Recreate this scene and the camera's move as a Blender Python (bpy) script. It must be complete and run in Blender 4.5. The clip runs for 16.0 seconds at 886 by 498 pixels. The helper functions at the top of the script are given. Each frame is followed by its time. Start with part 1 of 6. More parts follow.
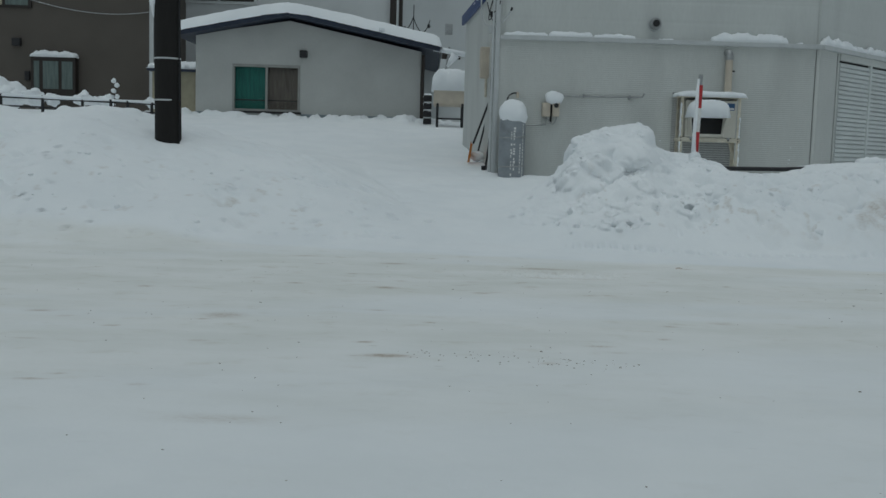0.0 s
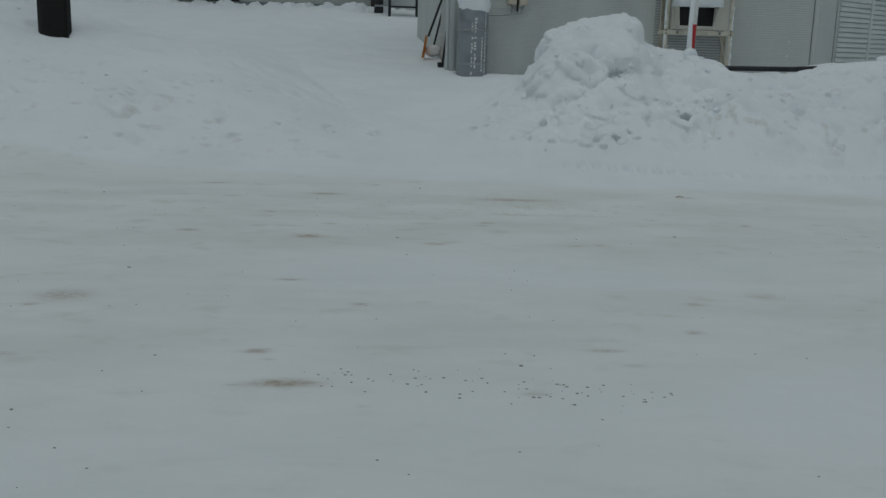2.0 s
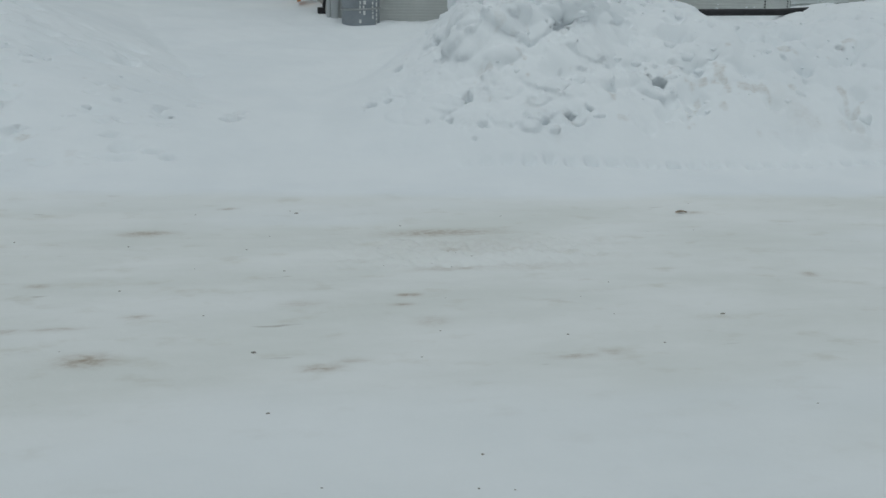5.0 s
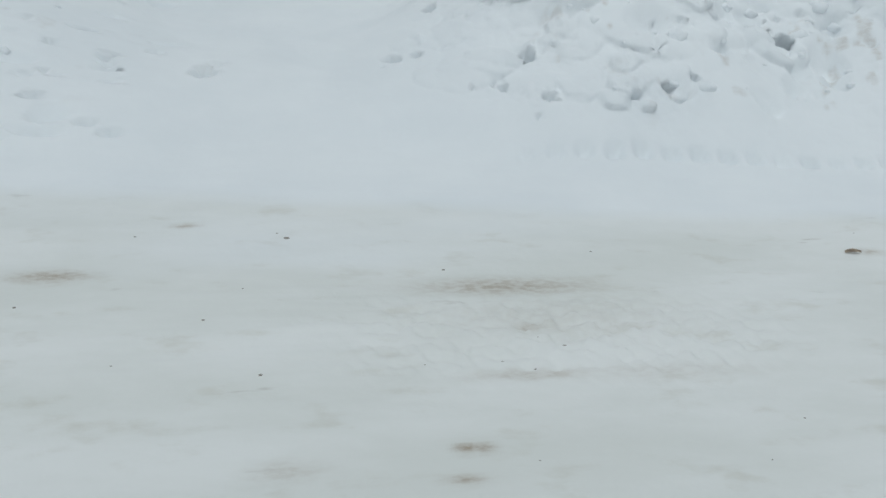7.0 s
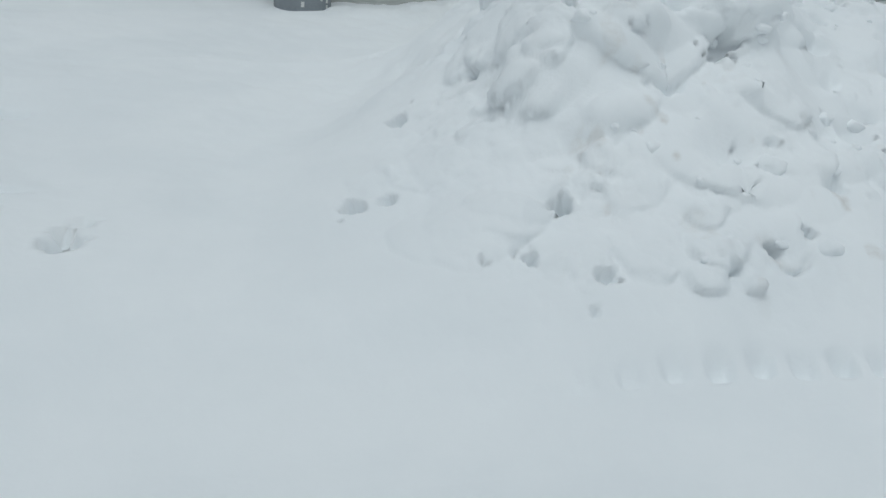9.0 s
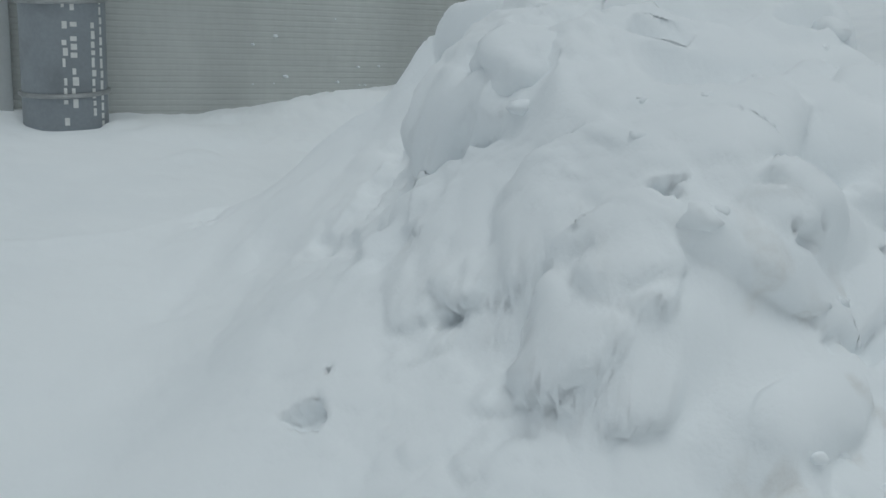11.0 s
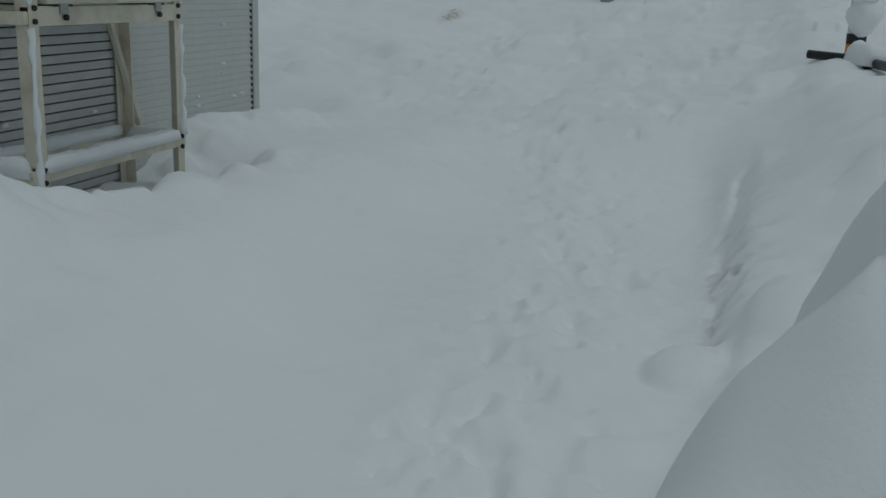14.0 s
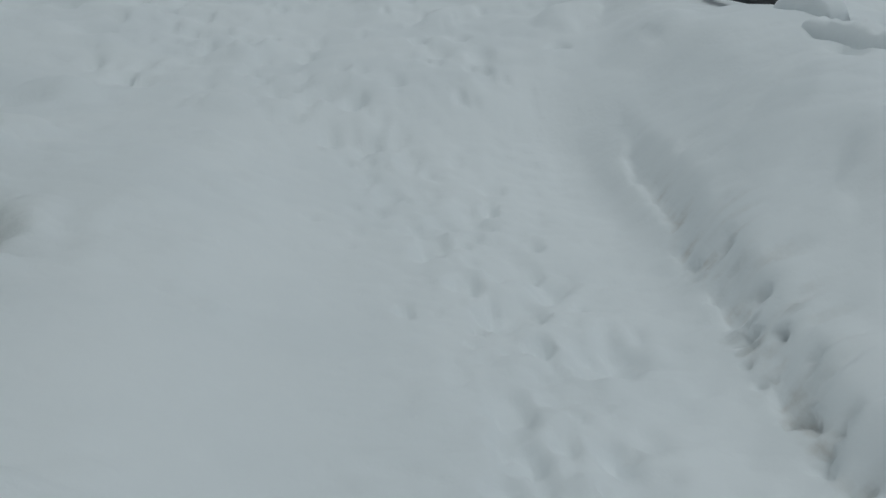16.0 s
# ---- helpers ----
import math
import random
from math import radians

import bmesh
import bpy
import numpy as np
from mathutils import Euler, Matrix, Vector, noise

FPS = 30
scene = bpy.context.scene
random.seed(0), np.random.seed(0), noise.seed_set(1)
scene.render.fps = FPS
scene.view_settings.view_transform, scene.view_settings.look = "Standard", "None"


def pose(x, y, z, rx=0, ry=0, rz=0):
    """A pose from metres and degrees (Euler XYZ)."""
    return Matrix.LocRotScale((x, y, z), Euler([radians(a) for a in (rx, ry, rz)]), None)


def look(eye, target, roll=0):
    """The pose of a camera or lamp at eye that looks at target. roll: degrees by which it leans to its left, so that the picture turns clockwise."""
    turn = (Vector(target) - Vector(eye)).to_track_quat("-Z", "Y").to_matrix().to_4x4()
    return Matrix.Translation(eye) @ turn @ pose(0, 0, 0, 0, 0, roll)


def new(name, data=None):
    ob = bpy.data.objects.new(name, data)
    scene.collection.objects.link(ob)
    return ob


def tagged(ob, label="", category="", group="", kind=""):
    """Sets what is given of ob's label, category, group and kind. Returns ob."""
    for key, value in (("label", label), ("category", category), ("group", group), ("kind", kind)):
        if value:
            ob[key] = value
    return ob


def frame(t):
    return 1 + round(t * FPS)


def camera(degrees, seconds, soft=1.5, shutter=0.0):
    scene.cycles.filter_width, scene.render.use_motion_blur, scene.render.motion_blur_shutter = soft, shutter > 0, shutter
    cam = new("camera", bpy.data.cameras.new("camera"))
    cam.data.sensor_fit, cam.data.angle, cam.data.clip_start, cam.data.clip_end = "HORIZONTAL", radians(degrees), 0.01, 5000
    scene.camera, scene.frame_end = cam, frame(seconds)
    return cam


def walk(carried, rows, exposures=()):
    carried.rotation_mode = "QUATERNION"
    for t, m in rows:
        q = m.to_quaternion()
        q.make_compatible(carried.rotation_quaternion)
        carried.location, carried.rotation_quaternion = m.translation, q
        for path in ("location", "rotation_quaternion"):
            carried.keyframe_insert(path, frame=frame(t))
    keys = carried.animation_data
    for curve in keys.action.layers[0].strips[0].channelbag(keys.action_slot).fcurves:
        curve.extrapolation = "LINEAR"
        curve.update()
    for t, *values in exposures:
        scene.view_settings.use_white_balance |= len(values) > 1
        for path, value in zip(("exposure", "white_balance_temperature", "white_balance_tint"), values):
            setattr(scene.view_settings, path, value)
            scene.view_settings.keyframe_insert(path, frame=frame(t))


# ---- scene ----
cam = camera(47.4, 16.0)
PATH = [
    (0, (-0.976, -15.052, 1.025), (-0.941, -13.062, 0.827), 1.7),
    (0.5, (-0.995, -14.59, 1.045), (-0.94, -12.606, 0.798), 1.9),
    (1, (-0.938, -14.138, 1.054), (-0.853, -12.163, 0.75), 1.9),
    (1.5, (-0.867, -13.684, 1.063), (-0.747, -11.718, 0.717), 2.1),
    (2, (-0.851, -13.236, 1.093), (-0.73, -11.282, 0.685), 1.8),
    (2.5, (-0.801, -12.799, 1.092), (-0.671, -10.854, 0.647), 1.5),
    (3, (-0.79, -12.353, 1.103), (-0.655, -10.41, 0.65), 0.7),
    (3.5, (-0.717, -11.95, 1.129), (-0.54, -10.012, 0.668), 0.2),
    (4, (-0.724, -11.506, 1.145), (-0.499, -9.572, 0.683), 0.0),
    (4.2, (-0.72, -11.343, 1.144), (-0.469, -9.414, 0.679), 0.1),
    (6.3, (-0.658, -9.548, 1.108), (-0.279, -7.694, 0.461), 2.3),
    (6.5, (-0.650, -9.378, 1.107), (-0.286, -7.524, 0.451), 2.5),
    (7, (-0.626, -8.982, 1.105), (-0.292, -7.130, 0.429), 3.1),
    (7.5, (-0.602, -8.583, 1.107), (-0.270, -6.732, 0.426), 3.0),
    (8, (-0.609, -8.150, 1.117), (-0.242, -6.305, 0.439), 3.5),
    (8.5, (-0.603, -7.698, 1.131), (-0.192, -5.851, 0.484), 3.2),
    (9, (-0.581, -7.259, 1.160), (-0.083, -5.415, 0.566), 2.9),
    (9.5, (-0.558, -6.818, 1.191), (0.028, -4.983, 0.651), 2.8),
    (9.8, (-0.545, -6.561, 1.204), (0.117, -4.738, 0.714), 3.0),
    (10, (-0.520, -6.391, 1.205), (0.185, -4.579, 0.737), 3.0),
    (10.2, (-0.501, -6.226, 1.203), (0.236, -4.423, 0.751), 3.3),
    (12.3, (-0.268, -3.668, 1.308), (1.131, -2.327, 0.812), 1.0),
    (12.5, (-0.246, -3.485, 1.313), (1.236, -2.234, 0.826), 1.5),
    (13, (-0.181, -3.081, 1.324), (1.473, -2.073, 0.828), 1.7),
    (13.5, (-0.061, -2.681, 1.349), (1.727, -1.937, 0.848), 2.1),
    (14, (0.042, -2.305, 1.395), (1.909, -1.796, 0.890), 1.9),
    (14.5, (0.239, -2.009, 1.450), (2.149, -1.726, 0.927), 1.1),
    (15, (0.506, -1.757, 1.494), (2.424, -1.672, 0.931), 0.3),
    (15.5, (0.814, -1.617, 1.507), (2.718, -1.674, 0.900), 0.1),
    (16, (1.168, -1.485, 1.510), (3.047, -1.622, 0.838), -0.2),
]
EXPOSURES = [(0, -0.39, 5950, -1), (1, -0.57, 5950, -1), (3, -0.67, 5950, -1), (3.4, -0.34, 5950, -1), (4, -0.33, 5950, -1), (6.3, 0.21, 6050, 2), (9, 0.20, 6050, 2), (10.2, 0.21, 6050, 2), (12.3, -0.60, 5950, -1), (14, -0.59, 5950, -1), (15, -0.63, 5950, -1), (15.6, -0.67, 5950, -1), (16, -0.30, 6000, 0)]
walk(cam, [(t, look(eye, target, roll)) for t, eye, target, roll in PATH], EXPOSURES)

# ---- world and light: overcast winter sky ----
world = bpy.data.worlds.new("overcast")
scene.world = world
world.use_nodes = True
wn, wl = world.node_tree.nodes, world.node_tree.links
sky = wn.new("ShaderNodeTexSky")
sky.sky_type = "NISHITA"
sky.sun_disc = False
sky.sun_elevation, sky.sun_rotation = radians(78), radians(200)
sky.air_density, sky.dust_density, sky.ozone_density = 1.0, 4.0, 1.0
grey = wn.new("ShaderNodeHueSaturation")
grey.inputs["Saturation"].default_value = 0.22
wl.new(sky.outputs[0], grey.inputs["Color"])
wl.new(grey.outputs[0], wn["Background"].inputs[0])
wn["Background"].inputs[1].default_value = 0.080
sun = new("sun", bpy.data.lights.new("sun", "SUN"))
sun.data.energy, sun.data.angle, sun.data.color = 0.15, radians(70), (1.0, 0.98, 0.95)
sun.matrix_world = look((0, 0, 20), (0.4, 1.2, 5.0))


# ---- materials ----
def mat(name, base, rough=0.6, metal=0.0, vary=0.12, scale=6.0, fine=60.0, bump=0.15, stain=None, stain_amount=0.0, stain_scale=1.5, spec=0.4, stretch=(1, 1, 1)):
    m = bpy.data.materials.new(name)
    m.use_nodes = True
    n, l = m.node_tree.nodes, m.node_tree.links
    b = n["Principled BSDF"]
    b.inputs["Roughness"].default_value, b.inputs["Metallic"].default_value = rough, metal
    b.inputs["Specular IOR Level"].default_value = spec
    geo = n.new("ShaderNodeNewGeometry")
    mp = n.new("ShaderNodeMapping")
    mp.inputs["Scale"].default_value = stretch
    l.new(geo.outputs["Position"], mp.inputs["Vector"])
    big = n.new("ShaderNodeTexNoise")
    big.inputs["Scale"].default_value, big.inputs["Detail"].default_value = scale, 6
    sm = n.new("ShaderNodeTexNoise")
    sm.inputs["Scale"].default_value, sm.inputs["Detail"].default_value = fine, 4
    l.new(mp.outputs[0], big.inputs["Vector"]), l.new(mp.outputs[0], sm.inputs["Vector"])
    ramp = n.new("ShaderNodeMapRange")
    ramp.inputs[1].default_value, ramp.inputs[2].default_value = 0.3, 0.7
    ramp.inputs[3].default_value, ramp.inputs[4].default_value = 1 - vary, 1 + vary
    l.new(big.outputs[0], ramp.inputs[0])
    r2 = n.new("ShaderNodeMapRange")
    r2.inputs[1].default_value, r2.inputs[2].default_value = 0.3, 0.7
    r2.inputs[3].default_value, r2.inputs[4].default_value = 1 - vary * 0.5, 1 + vary * 0.5
    l.new(sm.outputs[0], r2.inputs[0])
    mul = n.new("ShaderNodeMath")
    mul.operation = "MULTIPLY"
    l.new(ramp.outputs[0], mul.inputs[0]), l.new(r2.outputs[0], mul.inputs[1])
    hsv = n.new("ShaderNodeHueSaturation")
    hsv.inputs["Color"].default_value = (*base, 1)
    l.new(mul.outputs[0], hsv.inputs["Value"])
    out = hsv.outputs[0]
    if stain:
        st = n.new("ShaderNodeTexNoise")
        st.inputs["Scale"].default_value, st.inputs["Detail"].default_value = stain_scale, 8
        l.new(mp.outputs[0], st.inputs["Vector"])
        sr = n.new("ShaderNodeMapRange")
        sr.inputs[1].default_value, sr.inputs[2].default_value, sr.inputs[4].default_value = 0.5, 0.75, stain_amount
        l.new(st.outputs[0], sr.inputs[0])
        mx = n.new("ShaderNodeMix")
        mx.data_type = "RGBA"
        mx.inputs[7].default_value = (*stain, 1)
        l.new(sr.outputs[0], mx.inputs[0]), l.new(out, mx.inputs[6])
        out = mx.outputs[2]
    l.new(out, b.inputs["Base Color"])
    bp = n.new("ShaderNodeBump")
    bp.inputs["Strength"].default_value, bp.inputs["Distance"].default_value = bump, 0.01
    l.new(sm.outputs[0], bp.inputs["Height"]), l.new(bp.outputs[0], b.inputs["Normal"])
    return m


def snow_material(name, ground=False):
    m = bpy.data.materials.new(name)
    m.use_nodes = True
    n, l = m.node_tree.nodes, m.node_tree.links
    b = n["Principled BSDF"]
    b.inputs["Roughness"].default_value, b.inputs["Specular IOR Level"].default_value = 0.75, 0.25
    geo = n.new("ShaderNodeNewGeometry")

    def noise_tex(scale, detail=5, rough=0.55, stretch=(1, 1, 1)):
        mp = n.new("ShaderNodeMapping")
        mp.inputs["Scale"].default_value = stretch
        t = n.new("ShaderNodeTexNoise")
        t.inputs["Scale"].default_value, t.inputs["Detail"].default_value, t.inputs["Roughness"].default_value = scale, detail, rough
        l.new(geo.outputs["Position"], mp.inputs["Vector"]), l.new(mp.outputs[0], t.inputs["Vector"])
        return t.outputs[0]

    def rng(v, a, c, lo=0.0, hi=1.0):
        r = n.new("ShaderNodeMapRange")
        r.interpolation_type = "SMOOTHSTEP"
        for i, x in enumerate((a, c, lo, hi)):
            r.inputs[i + 1].default_value = x
        l.new(v, r.inputs[0])
        return r.outputs[0]

    def mix(f, a, c):
        x = n.new("ShaderNodeMix")
        x.data_type = "RGBA"
        l.new(f, x.inputs[0])
        for i, s in ((6, a), (7, c)):
            if isinstance(s, tuple):
                x.inputs[i].default_value = (*s, 1)
            else:
                l.new(s, x.inputs[i])
        return x.outputs[2]

    def math_node(op, a, c):
        x = n.new("ShaderNodeMath")
        x.operation = op
        for i, s in ((0, a), (1, c)):
            if isinstance(s, (int, float)):
                x.inputs[i].default_value = s
            else:
                l.new(s, x.inputs[i])
        return x.outputs[0]

    col = mix(rng(noise_tex(1.3), 0.35, 0.65), (0.855, 0.885, 0.905), (0.895, 0.92, 0.935))
    if ground:
        packed = n.new("ShaderNodeAttribute")
        packed.attribute_name = "packed"
        dirt = n.new("ShaderNodeAttribute")
        dirt.attribute_name = "dirt"
        ice = mix(rng(noise_tex(1.6, 6, 0.6, (0.6, 1.25, 1)), 0.32, 0.68), (0.785, 0.80, 0.77), (0.87, 0.88, 0.865))
        ice = mix(math_node("MULTIPLY", rng(noise_tex(6.0, 6, 0.6, (0.7, 1.2, 1)), 0.54, 0.75), 0.4), ice, (0.60, 0.58, 0.50))
        spots = math_node("MULTIPLY", rng(noise_tex(9.0, 3, 0.5, (0.4, 1.5, 1)), 0.70, 0.80), 0.55)
        ice = mix(spots, ice, (0.33, 0.30, 0.25))
        col = mix(packed.outputs["Fac"], col, ice)
        grain = rng(noise_tex(38.0, 3, 0.6, (0.7, 1.2, 1)), 0.36, 0.66, 0.45, 1.0)
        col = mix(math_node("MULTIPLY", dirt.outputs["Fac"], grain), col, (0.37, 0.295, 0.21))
    l.new(col, b.inputs["Base Color"])
    h = math_node("ADD", math_node("MULTIPLY", noise_tex(14.0, 6, 0.6), 1.0), math_node("MULTIPLY", noise_tex(90.0, 3, 0.6), 0.18))
    bp = n.new("ShaderNodeBump")
    bp.inputs["Strength"].default_value, bp.inputs["Distance"].default_value = 0.16, 0.03
    l.new(h, bp.inputs["Height"]), l.new(bp.outputs[0], b.inputs["Normal"])
    return m


SNOW = snow_material("fresh_snow")
GROUND = snow_material("trodden_snow", True)
SIDING = mat("grey_siding", (0.565, 0.58, 0.555), 0.5, vary=0.05, scale=1.2, fine=30, bump=0.05, stain=(0.30, 0.31, 0.30), stain_amount=0.35, stretch=(1, 1, 0.3))
SIDING_UP = mat("grey_upper_siding", (0.565, 0.585, 0.565), 0.5, vary=0.05, scale=0.8, fine=25, bump=0.05, stain=(0.34, 0.35, 0.35), stain_amount=0.3, stretch=(1, 1, 0.3))
TRIM = mat("pale_trim", (0.52, 0.54, 0.54), 0.45, vary=0.06, bump=0.05)
SHUTTER = mat("pale_shutter", (0.62, 0.65, 0.64), 0.45, vary=0.06, scale=2, bump=0.05, stain=(0.40, 0.40, 0.38), stain_amount=0.3)
LOUVRE = mat("louvre_grey", (0.50, 0.51, 0.50), 0.5, vary=0.08, bump=0.05)
DARK = mat("dark_gap", (0.03, 0.03, 0.03), 0.8)
CREAM = mat("cream_steel", (0.68, 0.64, 0.53), 0.45, vary=0.08, scale=5, bump=0.08, stain=(0.30, 0.20, 0.11), stain_amount=0.45, stain_scale=9)
CREAM2 = mat("cream_casing", (0.58, 0.56, 0.49), 0.4, vary=0.06, scale=4, bump=0.04)
BEIGE = mat("beige_plastic", (0.55, 0.49, 0.40), 0.5, vary=0.08)
TANK = mat("grey_tank_paint", (0.27, 0.295, 0.315), 0.45, vary=0.10, scale=4, bump=0.08, stain=(0.11, 0.115, 0.12), stain_amount=0.5, stain_scale=5)
WHITE = mat("white_paint", (0.75, 0.75, 0.73), 0.5, vary=0.08, scale=12, stain=(0.45, 0.44, 0.42), stain_amount=0.4, stain_scale=14)
RED = mat("red_band", (0.45, 0.03, 0.035), 0.4, vary=0.15, scale=9)
ORANGE = mat("orange_band", (0.75, 0.27, 0.03), 0.45, vary=0.15, scale=14)
YELLOW = mat("yellow_plastic", (0.72, 0.33, 0.03), 0.45, vary=0.1)
BLACK = mat("black_plastic", (0.02, 0.02, 0.022), 0.5, vary=0.2)
RAILM = mat("dark_rail_paint", (0.018, 0.018, 0.02), 0.4, vary=0.25, scale=15)
STEEL = mat("galvanised_steel", (0.38, 0.39, 0.39), 0.45, 0.6, vary=0.15, scale=12)
BLUE = mat("blue_fascia", (0.03, 0.06, 0.17), 0.45, vary=0.1)
NAVY = mat("navy_fascia", (0.025, 0.035, 0.06), 0.5, vary=0.15)
POLE = mat("dark_pole", (0.011, 0.010, 0.009), 0.8, vary=0.3, scale=5, bump=0.4, stretch=(1, 1, 0.15))
HOUSE = mat("grey_mortar", (0.485, 0.495, 0.473), 0.85, vary=0.06, scale=1.0, fine=45, bump=0.25, stain=(0.33, 0.34, 0.33), stain_amount=0.4, stain_scale=0.8)
PLINTH = mat("plinth_grey", (0.22, 0.26, 0.28), 0.85, vary=0.12, bump=0.2)
BROWN = mat("brown_siding", (0.098, 0.086, 0.073), 0.7, vary=0.08, scale=1.0, bump=0.15)
DKBROWN = mat("brown_frame", (0.03, 0.024, 0.02), 0.5)
PALE = mat("pale_wall", (0.60, 0.62, 0.62), 0.8, vary=0.06, scale=0.7)
CREAMWALL = mat("cream_wall", (0.40, 0.37, 0.27), 0.8, vary=0.08)
GREEN = mat("green_curtain", (0.055, 0.22, 0.185), 0.9, vary=0.25, scale=5, stretch=(4, 4, 0.4))
TAUPE = mat("taupe_curtain", (0.20, 0.18, 0.155), 0.9, vary=0.3, scale=5, stretch=(3, 3, 0.5))
TEAL = mat("pale_curtain", (0.13, 0.165, 0.155), 0.9, vary=0.2, scale=5, stretch=(4, 4, 0.4))
ALU = mat("aluminium_frame", (0.33, 0.33, 0.31), 0.45, 0.5, vary=0.1)
RUBBER = mat("rubber_hose", (0.03, 0.03, 0.03), 0.6)
LEAF = mat("dead_leaf", (0.5, 0.41, 0.32), 0.8, vary=0.3, scale=30)
GRIT = mat("road_grit", (0.27, 0.25, 0.22), 0.9, vary=0.4, scale=40)
LABELB = mat("label_blue", (0.05, 0.12, 0.25), 0.5)
GLASS = bpy.data.materials.new("window_glass")
GLASS.use_nodes = True
_g = GLASS.node_tree.nodes["Principled BSDF"]
_g.inputs["Roughness"].default_value, _g.inputs["Transmission Weight"].default_value, _g.inputs["IOR"].default_value = 0.03, 1.0, 1.1


# ---- mesh helpers ----
def origin_of(ob):
    p = Vector((0, 0, 0))
    while ob is not None:
        p += ob.location
        ob = ob.parent
    return p


def thing(name, loc, label, category, group="", kind=""):
    e = new(name)
    e.location = loc
    e.empty_display_size = 0.1
    return tagged(e, label, category, group, kind)


def part(name, bm, material, parent, label="", smooth=True):
    """One mesh object from bm, whose coordinates are the world's, under parent."""
    off = origin_of(parent)
    bmesh.ops.translate(bm, verts=bm.verts, vec=-off)
    me = bpy.data.meshes.new(name)
    bm.to_mesh(me)
    bm.free()
    if smooth:
        if material is not SNOW:
            me.set_sharp_from_angle(angle=radians(35))
        for p in me.polygons:
            p.use_smooth = True
    me.materials.append(material)
    ob = new(name, me)
    ob.parent = parent
    if label:
        ob["label"] = label
    return ob


def single(name, bm, material, label, category, group="", kind="", at=None):
    """A top-level thing of one mesh."""
    if at is not None:
        bmesh.ops.translate(bm, verts=bm.verts, vec=-Vector(at))
    me = bpy.data.meshes.new(name)
    bm.to_mesh(me)
    bm.free()
    if material is not SNOW:
        me.set_sharp_from_angle(angle=radians(35))
    for p in me.polygons:
        p.use_smooth = True
    me.materials.append(material)
    ob = new(name, me)
    if at is not None:
        ob.location = at
    return tagged(ob, label, category, group, kind)


def box(x0, x1, y0, y1, z0, z1, bevel=0.0, bm=None):
    tmp = bmesh.new()
    bmesh.ops.create_cube(tmp, size=1)
    for v in tmp.verts:
        v.co = ((x0 + x1) / 2 + v.co.x * (x1 - x0), (y0 + y1) / 2 + v.co.y * (y1 - y0), (z0 + z1) / 2 + v.co.z * (z1 - z0))
    if bevel:
        bmesh.ops.bevel(tmp, geom=tmp.edges[:], offset=bevel, segments=2, affect="EDGES", profile=0.6)
    return merge(bm, tmp)


def merge(bm, tmp):
    if bm is None:
        return tmp
    me = bpy.data.meshes.new("tmp")
    tmp.to_mesh(me)
    tmp.free()
    bm.from_mesh(me)
    bpy.data.meshes.remove(me)
    return bm


def obox(a, b, thick, z0, z1, bevel=0.0, bm=None, side=1):
    """An upright slab from plan point a to b, its thickness to one side."""
    a, b = Vector((*a, 0)), Vector((*b, 0))
    d = (b - a)
    tmp = box(0, d.length, 0, thick * side, z0, z1, bevel) if side > 0 else box(0, d.length, -thick, 0, z0, z1, bevel)
    tmp.transform(Matrix.Translation(a) @ Matrix.Rotation(math.atan2(d.y, d.x), 4, "Z"))
    return merge(bm, tmp)


def tube(points, r, seg=10, bm=None, cap=True):
    """A pipe through points; r is one radius or one for each point."""
    tmp = bmesh.new()
    pts = [Vector(p) for p in points]
    rs = r if isinstance(r, (list, tuple)) else [r] * len(pts)
    rings, up = [], None
    for i, p in enumerate(pts):
        d = (pts[min(i + 1, len(pts) - 1)] - pts[max(i - 1, 0)]).normalized()
        if up is None:
            up = d.orthogonal().normalized()
        up = (up - d * up.dot(d)).normalized()
        side = d.cross(up)
        rings.append([tmp.verts.new(p + (up * math.cos(a) + side * math.sin(a)) * rs[i]) for a in (2 * math.pi * k / seg for k in range(seg))])
    for a, b in zip(rings, rings[1:]):
        for k in range(seg):
            tmp.faces.new((a[k], a[(k + 1) % seg], b[(k + 1) % seg], b[k]))
    if cap:
        tmp.faces.new(rings[0][::-1]), tmp.faces.new(rings[-1])
    bmesh.ops.recalc_face_normals(tmp, faces=tmp.faces[:])
    return merge(bm, tmp)


def arc(p0, p1, p2, n=10):
    a, b, c = Vector(p0), Vector(p1), Vector(p2)
    return [a * (1 - t) ** 2 + b * 2 * t * (1 - t) + c * t * t for t in (i / n for i in range(n + 1))]


